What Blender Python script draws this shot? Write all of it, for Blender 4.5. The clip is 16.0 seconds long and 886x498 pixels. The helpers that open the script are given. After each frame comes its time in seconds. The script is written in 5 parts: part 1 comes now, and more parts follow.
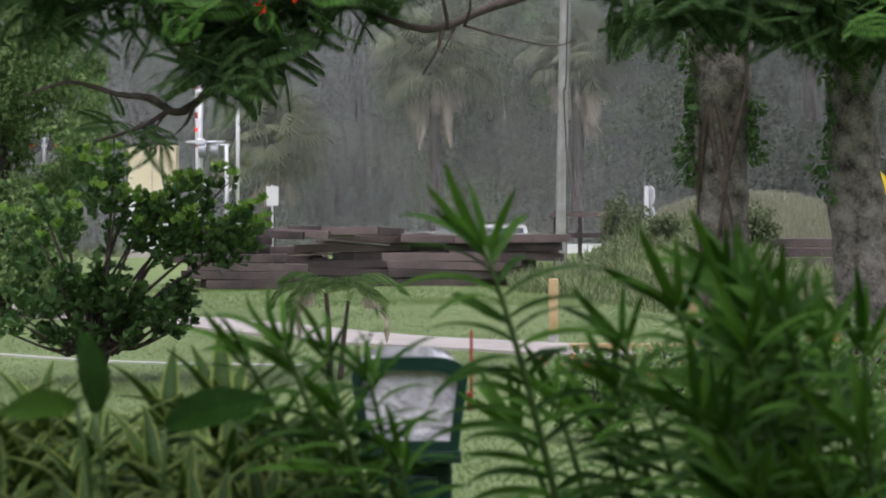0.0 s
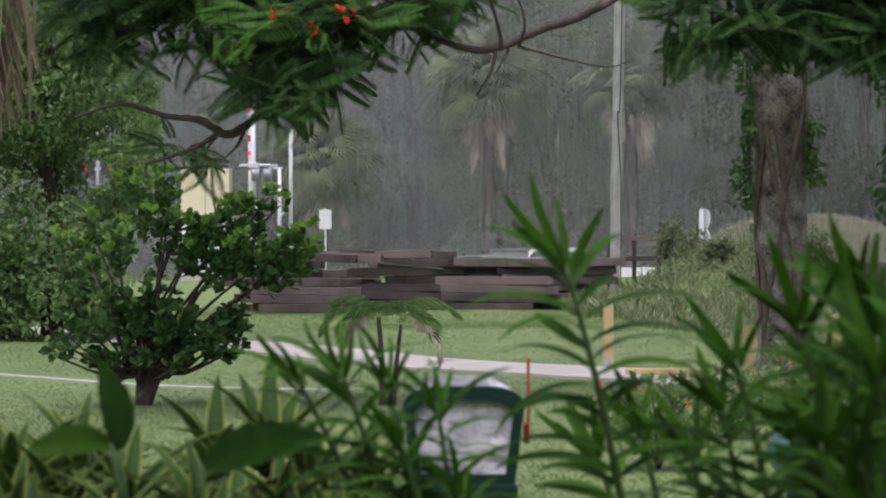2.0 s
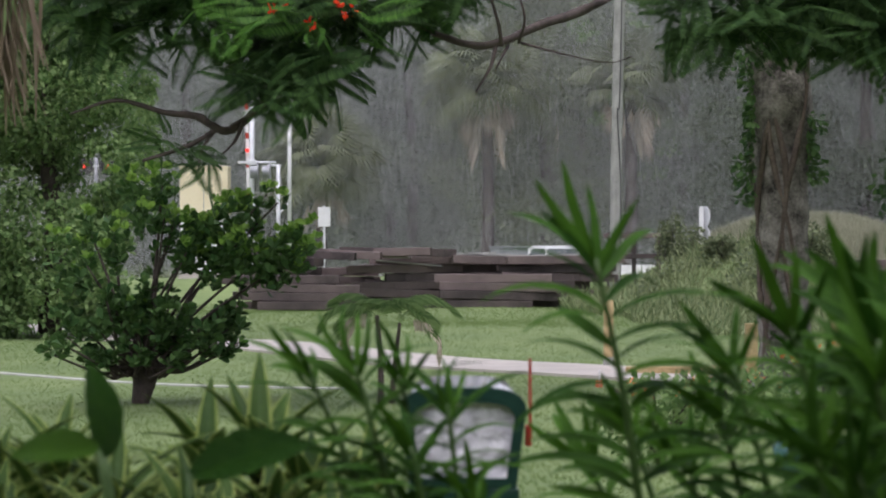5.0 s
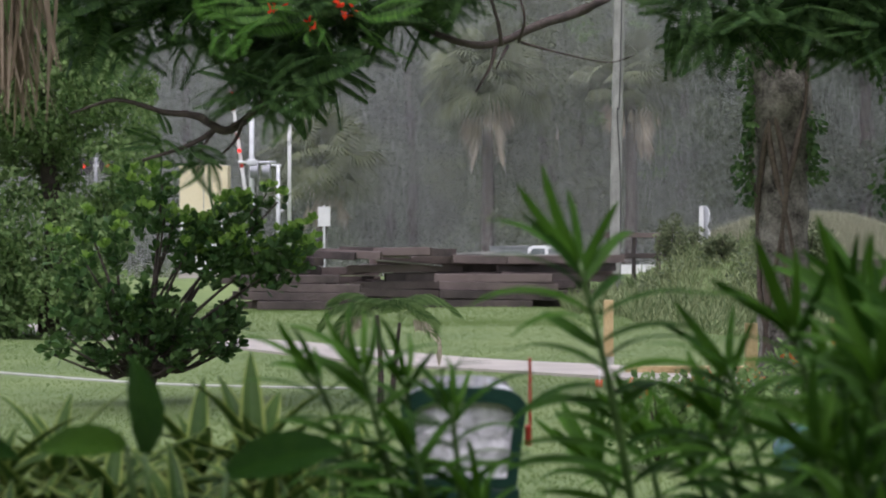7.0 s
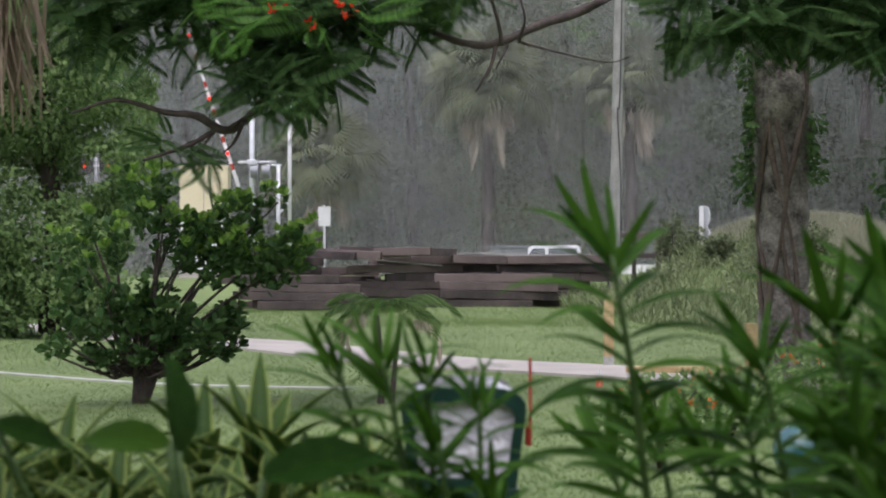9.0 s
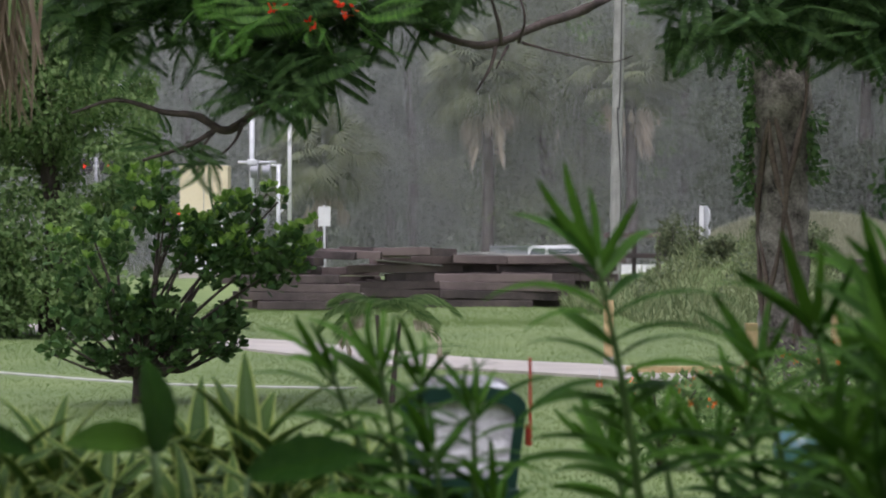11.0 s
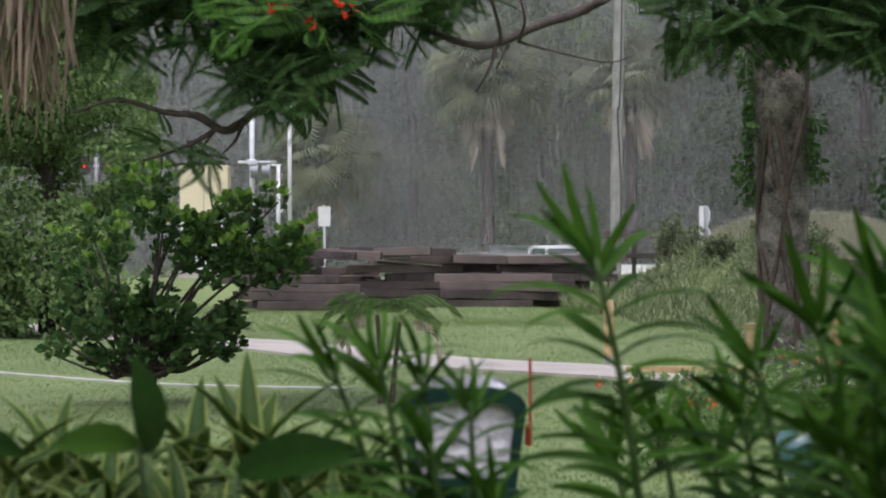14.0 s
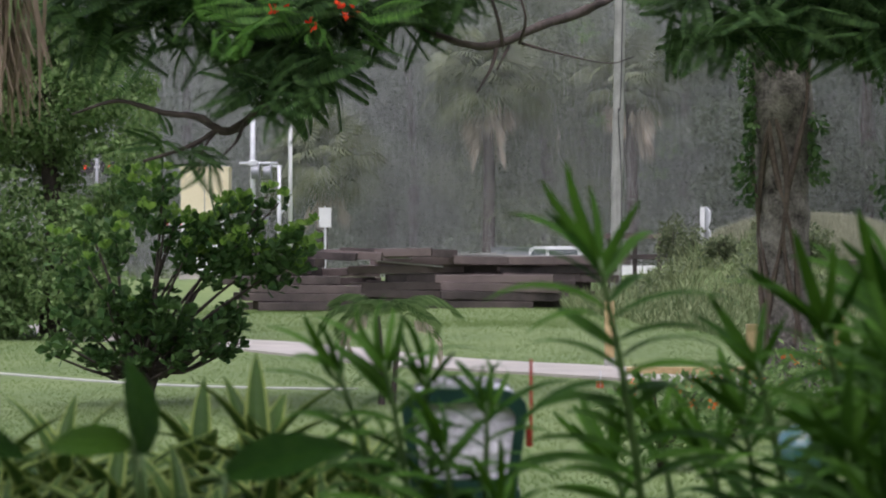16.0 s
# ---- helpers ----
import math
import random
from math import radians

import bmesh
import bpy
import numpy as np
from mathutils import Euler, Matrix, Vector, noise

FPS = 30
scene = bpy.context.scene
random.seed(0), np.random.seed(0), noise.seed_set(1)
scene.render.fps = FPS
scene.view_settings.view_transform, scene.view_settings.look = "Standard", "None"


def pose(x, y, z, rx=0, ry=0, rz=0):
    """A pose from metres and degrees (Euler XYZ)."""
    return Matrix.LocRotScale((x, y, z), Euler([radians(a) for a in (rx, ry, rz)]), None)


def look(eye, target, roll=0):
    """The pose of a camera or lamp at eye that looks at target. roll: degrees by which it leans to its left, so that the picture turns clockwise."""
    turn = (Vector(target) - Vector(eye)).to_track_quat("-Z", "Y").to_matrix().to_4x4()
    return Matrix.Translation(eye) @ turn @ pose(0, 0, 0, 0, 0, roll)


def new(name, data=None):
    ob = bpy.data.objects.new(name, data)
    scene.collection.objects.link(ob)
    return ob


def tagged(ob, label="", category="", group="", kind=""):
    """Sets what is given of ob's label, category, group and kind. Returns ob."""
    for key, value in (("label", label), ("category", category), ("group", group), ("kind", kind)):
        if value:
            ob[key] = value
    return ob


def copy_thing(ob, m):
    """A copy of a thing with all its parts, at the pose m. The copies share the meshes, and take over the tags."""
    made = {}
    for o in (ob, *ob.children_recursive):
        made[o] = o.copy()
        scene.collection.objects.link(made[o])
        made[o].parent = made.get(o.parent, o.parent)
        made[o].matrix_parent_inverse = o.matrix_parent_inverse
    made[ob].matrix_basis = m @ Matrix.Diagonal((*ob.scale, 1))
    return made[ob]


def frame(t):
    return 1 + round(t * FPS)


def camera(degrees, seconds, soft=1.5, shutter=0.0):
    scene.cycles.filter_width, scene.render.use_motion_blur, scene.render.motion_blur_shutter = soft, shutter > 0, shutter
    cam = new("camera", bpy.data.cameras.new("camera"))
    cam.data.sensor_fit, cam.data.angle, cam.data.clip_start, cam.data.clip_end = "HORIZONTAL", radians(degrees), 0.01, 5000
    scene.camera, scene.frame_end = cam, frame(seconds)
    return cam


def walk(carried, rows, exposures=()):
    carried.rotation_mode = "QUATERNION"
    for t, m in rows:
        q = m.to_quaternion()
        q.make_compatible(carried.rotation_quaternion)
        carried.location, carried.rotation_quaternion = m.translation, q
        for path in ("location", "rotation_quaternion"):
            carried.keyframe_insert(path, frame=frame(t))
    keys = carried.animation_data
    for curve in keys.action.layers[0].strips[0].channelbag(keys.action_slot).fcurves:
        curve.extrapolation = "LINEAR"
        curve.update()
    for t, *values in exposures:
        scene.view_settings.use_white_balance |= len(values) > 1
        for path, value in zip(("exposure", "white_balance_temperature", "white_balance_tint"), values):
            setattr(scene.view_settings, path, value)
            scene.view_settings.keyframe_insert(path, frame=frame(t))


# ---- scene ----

EYE = 1.2  # height of the lens over the lawn


def aim(back, yaw, pitch):
    return pose(0, -back, EYE, 90.13 + pitch, 0, yaw)


cam = camera(22.19, 16.0, soft=2.0)
cam.data.dof.use_dof, cam.data.dof.focus_distance, cam.data.dof.aperture_fstop = True, 32.0, 9.5
walk(cam, [
    (0.0, aim(0.38, -1.331, -0.522)), (0.5, aim(0.22, 0.230, -0.211)), (1.0, aim(0.22, 0.039, 0.098)),
    (1.5, aim(0.22, 0.167, 0.121)), (2.0, aim(0.15, 0.018, 0.073)), (2.5, aim(0.0, -0.025, 0.173)),
    (3.0, aim(0.0, 0.001, 0.022)), (3.5, aim(0.0, -0.015, 0.012)), (4.0, aim(0.0, -0.002, 0.013)),
    (6.5, aim(0.0, -0.006, 0.001)), (9.0, aim(0.0, 0.0, 0.0)), (15.5, aim(0.0, 0.0, 0.0)), (16.0, aim(0.0, 0.02, 0.025))],
    exposures=[(0.0, 0.55, 6130, 19), (16.0, 0.55, 6130, 19)])

# ---- light: rain-grey overcast day ----
world = bpy.data.worlds.new("overcast")
scene.world = world
world.use_nodes = True
wn = world.node_tree.nodes
sky = wn.new("ShaderNodeTexSky")
sky.sky_type, sky.sun_disc = "NISHITA", False
sky.sun_elevation, sky.sun_rotation = radians(62), radians(200)
sky.air_density, sky.dust_density, sky.ozone_density = 1.0, 5.0, 1.0
pale = wn.new("ShaderNodeHueSaturation")
pale.inputs["Saturation"].default_value = 0.3
world.node_tree.links.new(sky.outputs[0], pale.inputs["Color"])
world.node_tree.links.new(pale.outputs[0], wn["Background"].inputs["Color"])
wn["Background"].inputs["Strength"].default_value = 0.12
sun = new("sun", bpy.data.lights.new("sun", "SUN"))
sun.data.energy, sun.data.angle, sun.data.color = 0.9, radians(35), (1.0, 0.97, 0.93)
sun.matrix_world = look((6, 14, 40), (0, 20, 0))


# ---- materials ----
def surface(name, c1, c2, rough=0.7, scale=6.0, bump=0.3, fine=8.0, vary="", metal=0.0, coat=0.0, thin=0.0, spread=1.0):
    """A surface of two tones with broad blotches, fine grain and relief; vary: a random tone for each piece or island."""
    m = bpy.data.materials.new(name)
    m.use_nodes = True
    n, l = m.node_tree.nodes, m.node_tree.links
    b = n["Principled BSDF"]
    geo = n.new("ShaderNodeTexCoord")
    big, small = n.new("ShaderNodeTexNoise"), n.new("ShaderNodeTexNoise")
    big.inputs["Scale"].default_value, small.inputs["Scale"].default_value = scale, scale * fine
    big.inputs["Detail"].default_value = 4.0
    small.inputs["Detail"].default_value = 3.0
    for t in (big, small):
        l.new(geo.outputs["Object"], t.inputs["Vector"])
    add = n.new("ShaderNodeMath")
    add.operation = "MULTIPLY_ADD"
    l.new(small.outputs["Fac"], add.inputs[0])
    add.inputs[1].default_value = 0.45
    l.new(big.outputs["Fac"], add.inputs[2])
    fac = add.outputs[0]
    span = n.new("ShaderNodeMapRange")
    span.inputs[1].default_value, span.inputs[2].default_value = 0.5, 0.95
    l.new(fac, span.inputs[0])
    fac = span.outputs[0]
    if vary:
        info = n.new("ShaderNodeObjectInfo" if vary == "piece" else "ShaderNodeNewGeometry")
        mixv = n.new("ShaderNodeMath")
        mixv.operation = "MULTIPLY_ADD"
        l.new(info.outputs["Random" if vary == "piece" else "Random Per Island"], mixv.inputs[0])
        mixv.inputs[1].default_value = spread
        half = n.new("ShaderNodeMath")
        half.operation = "MULTIPLY_ADD"
        l.new(fac, half.inputs[0])
        half.inputs[1].default_value, half.inputs[2].default_value = 0.5, -0.25 * spread
        l.new(half.outputs[0], mixv.inputs[2])
        fac = mixv.outputs[0]
    mix = n.new("ShaderNodeMix")
    mix.data_type, mix.clamp_factor = "RGBA", True
    mix.inputs[6].default_value, mix.inputs[7].default_value = (*c1, 1), (*c2, 1)
    l.new(fac, mix.inputs[0])
    l.new(mix.outputs[2], b.inputs["Base Color"])
    b.inputs["Roughness"].default_value, b.inputs["Metallic"].default_value = rough, metal
    b.inputs["Coat Weight"].default_value = coat
    b.inputs["Specular IOR Level"].default_value = 0.12 if thin else 0.5
    if bump:
        bp = n.new("ShaderNodeBump")
        bp.inputs["Strength"].default_value, bp.inputs["Distance"].default_value = bump, 0.02
        l.new(small.outputs["Fac"], bp.inputs["Height"])
        l.new(bp.outputs[0], b.inputs["Normal"])
    if thin:
        tr, ms = n.new("ShaderNodeBsdfTranslucent"), n.new("ShaderNodeMixShader")
        l.new(mix.outputs[2], tr.inputs["Color"])
        ms.inputs[0].default_value = thin
        l.new(b.outputs[0], ms.inputs[1])
        l.new(tr.outputs[0], ms.inputs[2])
        l.new(ms.outputs[0], n["Material Output"].inputs["Surface"])
    return m


def glow(name, color, strength):
    m = bpy.data.materials.new(name)
    m.use_nodes = True
    b = m.node_tree.nodes["Principled BSDF"]
    b.inputs["Base Color"].default_value = (*color, 1)
    b.inputs["Emission Color"].default_value = (*color, 1)
    b.inputs["Emission Strength"].default_value = strength
    return m


LAWN = surface("wet_lawn", (0.108, 0.162, 0.054), (0.172, 0.23, 0.083), 0.8, 0.45, 0.1, 7)
GRASS = surface("grass_blade", (0.155, 0.235, 0.078), (0.255, 0.33, 0.133), 0.6, 0.5, 0, 9, "island", thin=0.5, spread=0.55)
TALL_GRASS = surface("tall_grass", (0.125, 0.175, 0.075), (0.28, 0.32, 0.17), 0.6, 0.6, 0, 9, "island", thin=0.3)
CONCRETE = surface("wet_concrete", (0.36, 0.33, 0.30), (0.52, 0.48, 0.44), 0.5, 1.3, 0.3, 22)
EDGING = surface("pale_edging", (0.28, 0.29, 0.25), (0.55, 0.55, 0.53), 0.4, 9, 0.3, 12)
PALE_GRASS = surface("pale_grass", (0.30, 0.31, 0.22), (0.48, 0.48, 0.36), 0.7, 0.6, 0, 9, "island", thin=0.3)
# Far foliage: distance haze is mixed into this lifted grey-green.
WOODS = surface("haze_grey_leaves", (0.085, 0.11, 0.075), (0.20, 0.235, 0.165), 0.6, 0.25, 0, 9, "island", thin=0.5)
# Lighter version, its colour raised for sunlit patches of the wood.
WOODS_LIGHT = surface("pale_far_leaves", (0.12, 0.15, 0.085), (0.24, 0.28, 0.155), 0.6, 0.5, 0, 9, "island", thin=0.45)
# Fresh green, paled and less saturated to suggest haze on the shade tree.
LEFT_LEAF = surface("fresh_tree_leaves", (0.11, 0.195, 0.068), (0.30, 0.42, 0.175), 0.5, 0.8, 0, 9, "island", thin=0.55)
POIN_LEAF = surface("poinciana_leaves", (0.026, 0.062, 0.02), (0.08, 0.15, 0.045), 0.5, 0.9, 0, 9, "island", thin=0.3)
POIN_FRESH = surface("fresh_poinciana_leaves", (0.045, 0.125, 0.022), (0.115, 0.245, 0.045), 0.5, 2, 0, 9, "island", thin=0.4)
BUSH_DARK = surface("bush_dark_leaves", (0.04, 0.095, 0.03), (0.12, 0.21, 0.07), 0.4, 3, 0, 6, "island", thin=0.15)
BUSH_LIGHT = surface("bush_bright_leaves", (0.12, 0.25, 0.045), (0.36, 0.55, 0.12), 0.35, 3, 0, 6, "island", thin=0.3)
FROND_DRY = surface("dry_frond", (0.11, 0.085, 0.055), (0.32, 0.25, 0.19), 0.8, 2, 0.2, 6, "island", thin=0.2)
PALM_GREEN = surface("palm_blades", (0.115, 0.14, 0.08), (0.25, 0.28, 0.16), 0.6, 2, 0, 6, "island", thin=0.2)
PALM_DEAD = surface("dead_palm_blades", (0.36, 0.30, 0.23), (0.66, 0.58, 0.48), 0.8, 2, 0.2, 6, "island", thin=0.15)
YEW_LEAF = surface("narrow_leaves", (0.022, 0.075, 0.006), (0.07, 0.175, 0.015), 0.5, 5, 0.15, 12, "piece", thin=0.3)
YEW_STEM = surface("green_stem", (0.03, 0.08, 0.012), (0.07, 0.14, 0.025), 0.55, 12, 0.2, 6)
DRAC_GREEN = surface("striped_leaf_green", (0.018, 0.048, 0.007), (0.05, 0.10, 0.018), 0.42, 8, 0.15, 9, "piece", thin=0.2)
DRAC_CREAM = surface("striped_leaf_cream", (0.145, 0.20, 0.04), (0.26, 0.32, 0.085), 0.42, 8, 0.15, 9, "piece", thin=0.25)
BROAD_LEAF = surface("broad_leaf", (0.016, 0.06, 0.004), (0.052, 0.13, 0.010), 0.5, 7, 0.6, 9, "piece", thin=0.18)
BARK = surface("lichen_bark", (0.03, 0.025, 0.021), (0.34, 0.31, 0.28), 0.85, 7, 1.0, 5)
LIMB = surface("wet_limb_bark", (0.035, 0.026, 0.023), (0.095, 0.072, 0.062), 0.8, 9, 0.6, 6)
VINE = surface("vine_bark", (0.07, 0.052, 0.042), (0.17, 0.13, 0.105), 0.8, 9, 0.6, 6)
TIE = surface("creosoted_tie", (0.030, 0.022, 0.021), (0.155, 0.118, 0.11), 0.5, 2.2, 0.8, 11, "piece")
TIE_END = surface("sawn_tie_end", (0.018, 0.013, 0.012), (0.095, 0.07, 0.058), 0.8, 6, 0.6, 6, "piece")
POLE = surface("weathered_pole", (0.22, 0.225, 0.205), (0.40, 0.40, 0.37), 0.8, 2.5, 0.5, 10)
GALV = surface("galvanised_steel", (0.62, 0.63, 0.66), (0.80, 0.81, 0.84), 0.4, 5, 0.1, 8, metal=0.25)
GREY_STEEL = surface("grey_steel", (0.22, 0.23, 0.25), (0.34, 0.35, 0.37), 0.5, 5, 0.1, 8, metal=0.3)
WHITE = surface("white_paint", (0.70, 0.70, 0.71), (0.84, 0.84, 0.85), 0.4, 3, 0.05, 10)
CREAM = surface("cream_panel", (0.72, 0.63, 0.42), (0.82, 0.74, 0.53), 0.5, 2, 0.05, 10)
RED = surface("red_paint", (0.36, 0.035, 0.025), (0.50, 0.06, 0.035), 0.4, 6, 0.1, 6)
ORANGE = surface("orange_flag", (0.75, 0.10, 0.05), (0.85, 0.18, 0.08), 0.5, 6, 0.1, 6)
YELLOW = surface("yellow_sign", (0.80, 0.55, 0.02), (0.90, 0.65, 0.04), 0.4, 6, 0.05, 6)
BLACK = surface("black_plastic", (0.015, 0.016, 0.018), (0.04, 0.04, 0.042), 0.45, 6, 0.1, 6)
PINE = surface("pale_pine_post", (0.40, 0.29, 0.13), (0.56, 0.43, 0.23), 0.7, 5, 0.4, 8)
GREEN_BOX = surface("dark_green_plastic", (0.006, 0.030, 0.022), (0.014, 0.05, 0.036), 0.35, 6, 0.1, 9, coat=0.3)
# The strong light and dark mottling paints reflections into the panel.
PANEL = surface("pale_panel", (0.44, 0.43, 0.48), (0.86, 0.85, 0.89), 0.2, 13, 0.9, 2.5, coat=0.4)
HOOD = surface("wet_pale_plastic", (0.44, 0.45, 0.48), (0.66, 0.67, 0.70), 0.2, 9, 0.15, 7, coat=0.6)
CAR_PAINT = surface("white_car_paint", (0.72, 0.73, 0.74), (0.82, 0.83, 0.84), 0.2, 3, 0.02, 6, coat=0.8)
CAR_GLASS = surface("car_glass", (0.06, 0.075, 0.08), (0.12, 0.14, 0.14), 0.08, 3, 0, 6)
TYRE = surface("tyre_rubber", (0.02, 0.02, 0.02), (0.05, 0.05, 0.05), 0.8, 9, 0.3, 6)
TEAL = surface("teal_glass", (0.03, 0.10, 0.11), (0.06, 0.17, 0.18), 0.06, 3, 0.02, 6, coat=1.0)
PETAL = surface("scarlet_petals", (0.62, 0.03, 0.015), (0.85, 0.10, 0.03), 0.5, 20, 0.1, 5, "island", thin=0.3)
PETAL_ORANGE = surface("orange_petals", (0.75, 0.10, 0.02), (0.90, 0.25, 0.05), 0.5, 20, 0.1, 5, "island", thin=0.3)
PLASTER = surface("painted_plaster", (0.30, 0.28, 0.25), (0.38, 0.36, 0.33), 0.8, 2, 0.2, 20)
# Near-white, so that massed streaks veil the woods like haze.
RAIN = surface("rain_streak", (0.78, 0.785, 0.80), (0.86, 0.865, 0.88), 0.3, 3, 0, 6, thin=0.5)
RED_LAMP = glow("lit_red_lens", (0.9, 0.03, 0.02), 1.0)


# ---- mesh tools ----
def part(name, bm, material, parent=None, label=""):
    mesh = bpy.data.meshes.new(name)
    bm.to_mesh(mesh)
    bm.free()
    mesh.materials.append(material)
    ob = new(name, mesh)
    ob.parent = parent
    return tagged(ob, label)


def thing(name, m, label, category, group="", kind=""):
    ob = new(name)
    ob.matrix_world = m
    ob.empty_display_size = 0.1
    return tagged(ob, label, category, group, kind)


def box(bm, x0, x1, y0, y1, z0, z1, bevel=0.0):
    vs = [bm.verts.new((x, y, z)) for z in (z0, z1) for y in (y0, y1) for x in (x0, x1)]
    fs = [bm.faces.new([vs[i] for i in f]) for f in ((0, 2, 3, 1), (4, 5, 7, 6), (0, 1, 5, 4), (2, 6, 7, 3), (0, 4, 6, 2), (1, 3, 7, 5))]
    if bevel:
        es = list({e for f in fs for e in f.edges})
        bmesh.ops.bevel(bm, geom=es, offset=bevel, segments=2, affect="EDGES", profile=0.6)
    return bm


def block(x0, x1, y0, y1, z0, z1, bevel=0.0):
    return box(bmesh.new(), x0, x1, y0, y1, z0, z1, bevel)


def smooth_line(pts, steps=5):
    """A smooth line through the points (Catmull-Rom), with radius as a fourth number."""
    p = [np.array(q, float) for q in pts]
    p = [2 * p[0] - p[1]] + p + [2 * p[-1] - p[-2]]
    out = []
    for i in range(1, len(p) - 2):
        for k in range(steps):
            t = k / steps
            a, b, c, d = p[i - 1:i + 3]
            out.append(0.5 * (2 * b + (c - a) * t + (2 * a - 5 * b + 4 * c - d) * t * t + (3 * b - a - 3 * c + d) * t ** 3))
    return out + [p[-2]]


def tube(bm, pts, sides=8, rough=0.0, steps=5):
    """A tapering, slightly uneven limb along points (x, y, z, radius)."""
    line = smooth_line(pts, steps)
    rings = []
    for i, q in enumerate(line):
        a, b = line[max(i - 1, 0)][:3], line[min(i + 1, len(line) - 1)][:3]
        d = Vector(b - a).normalized()
        u = d.orthogonal().normalized() if abs(d.z) < 0.7 else d.cross(Vector((0, 1, 0))).normalized()
        v = d.cross(u)
        ring = []
        for k in range(sides):
            w = 2 * math.pi * k / sides
            n = u * math.cos(w) + v * math.sin(w)
            r = max(q[3], 0.0008)
            c = Vector(q[:3])
            if rough:
                r *= 1 + rough * noise.noise((c + n * r) * (0.9 / max(r, 0.02)))
            ring.append(bm.verts.new(c + n * r))
        rings.append(ring)
    for r0, r1 in zip(rings, rings[1:]):
        for k in range(sides):
            f = bm.faces.new((r0[k], r0[(k + 1) % sides], r1[(k + 1) % sides], r1[k]))
            f.smooth = True
    bm.faces.new(rings[0][::-1])
    bm.faces.new(rings[-1])
    return bm


def rod(x0, y0, z0, x1, y1, z1, r, sides=10):
    return tube(bmesh.new(), [(x0, y0, z0, r), (x1, y1, z1, r)], sides, 0, 1)


def disc(bm, c, r, depth, axis="y", sides=20):
    """A short drum with its axis along x, y or z."""
    m = {"x": pose(0, 0, 0, 0, 90, 0), "y": pose(0, 0, 0, 90, 0, 0), "z": pose(0, 0, 0)}[axis]
    bmesh.ops.create_cone(bm, cap_ends=True, segments=sides, radius1=r, radius2=r, depth=depth, matrix=Matrix.Translation(c) @ m)
    return bm


def scatter(name, tv, tf, mats, pos, materials, parent=None, tm=None, label=""):
    """One mesh of many leaves: a template (tv, tf) at every pose of mats (n, 3, 3) and pos (n, 3)."""
    tv, n, k = np.asarray(tv, float), len(mats), len(tv)
    verts = (np.einsum("nij,kj->nki", mats, tv) + np.asarray(pos)[:, None, :]).reshape(-1, 3)
    sizes = [len(f) for f in tf]
    flat = np.concatenate([np.array(f) for f in tf])
    loops = (flat[None, :] + (np.arange(n) * k)[:, None]).reshape(-1)
    starts = np.concatenate([[0], np.cumsum(np.tile(sizes, n))[:-1]])
    mesh = bpy.data.meshes.new(name)
    mesh.vertices.add(len(verts))
    mesh.vertices.foreach_set("co", verts.astype(np.float32).reshape(-1))
    mesh.loops.add(len(loops))
    mesh.loops.foreach_set("vertex_index", loops.astype(np.int32))
    mesh.polygons.add(len(starts))
    mesh.polygons.foreach_set("loop_start", starts.astype(np.int32))
    if tm is not None:
        mesh.polygons.foreach_set("material_index", np.tile(np.array(tm, np.int32), n))
    mesh.update(calc_edges=True)
    for m in materials:
        mesh.materials.append(m)
    ob = new(name, mesh)
    ob.parent = parent
    return tagged(ob, label)


def turned(dirs, ups, sizes, widths=None):
    """Leaf frames: y along dirs, z towards ups, scaled."""
    d = dirs / np.linalg.norm(dirs, axis=1, keepdims=True)
    x = np.cross(d, ups)
    x /= np.maximum(np.linalg.norm(x, axis=1, keepdims=True), 1e-6)
    z = np.cross(x, d)
    s = np.asarray(sizes)[:, None]
    w = s if widths is None else np.asarray(widths)[:, None]
    return np.stack([x * w, d * s, z * s], axis=2)


RNG = np.random.default_rng(7)


def rand_dirs(n, lift=0.0):
    v = RNG.normal(size=(n, 3))
    v /= np.linalg.norm(v, axis=1, keepdims=True)
    v[:, 2] += lift
    return v


LEAF = ([(0, 0, 0), (0.26, 0.45, 0.06), (0, 1, -0.08), (-0.26, 0.45, 0.06)], [(0, 1, 2), (0, 2, 3)])
SPOON = ([(0, 0, 0), (0.20, 0.45, 0.05), (0.27, 0.75, 0.04), (0.0, 1.0, -0.06), (-0.27, 0.75, 0.04), (-0.20, 0.45, 0.05)],
         [(0, 1, 2, 3), (0, 3, 4, 5)])


def strip(length, width, bend, segs=7, fold=0.25, taper=0.6, columns=1, oval=False):
    """A long leaf that starts along y and arches down by bend radians; columns on each side of the midrib."""
    tv, tf, tm = [], [], []
    y = z = 0.0
    n = 2 * columns + 1
    for i in range(segs + 1):
        t = i / segs
        w = width * (min(1.0, 0.35 + t * 3.2)) * max(0.02, (1 - t ** 2.2)) ** taper
        if oval:
            w = width * max(0.02, math.sin(math.pi * min(1.0, 0.03 + t) ** 0.85)) ** 0.8 * (1 + 0.06 * math.sin(i * 2.4))
        a = -bend * t
        if i:
            y += length / segs * math.cos(a)
            z += length / segs * math.sin(a)
        for c in range(n):
            u = (c - columns) / columns
            tv.append((u * w, y - abs(u) * w * fold * math.sin(a), z + abs(u) * w * fold * math.cos(a)))
    for i in range(segs):
        for c in range(n - 1):
            tf.append((i * n + c, i * n + c + 1, (i + 1) * n + c + 1, (i + 1) * n + c))
            tm.append(1 if columns > 1 and c in (0, n - 2) else 0)
    return tv, tf, tm


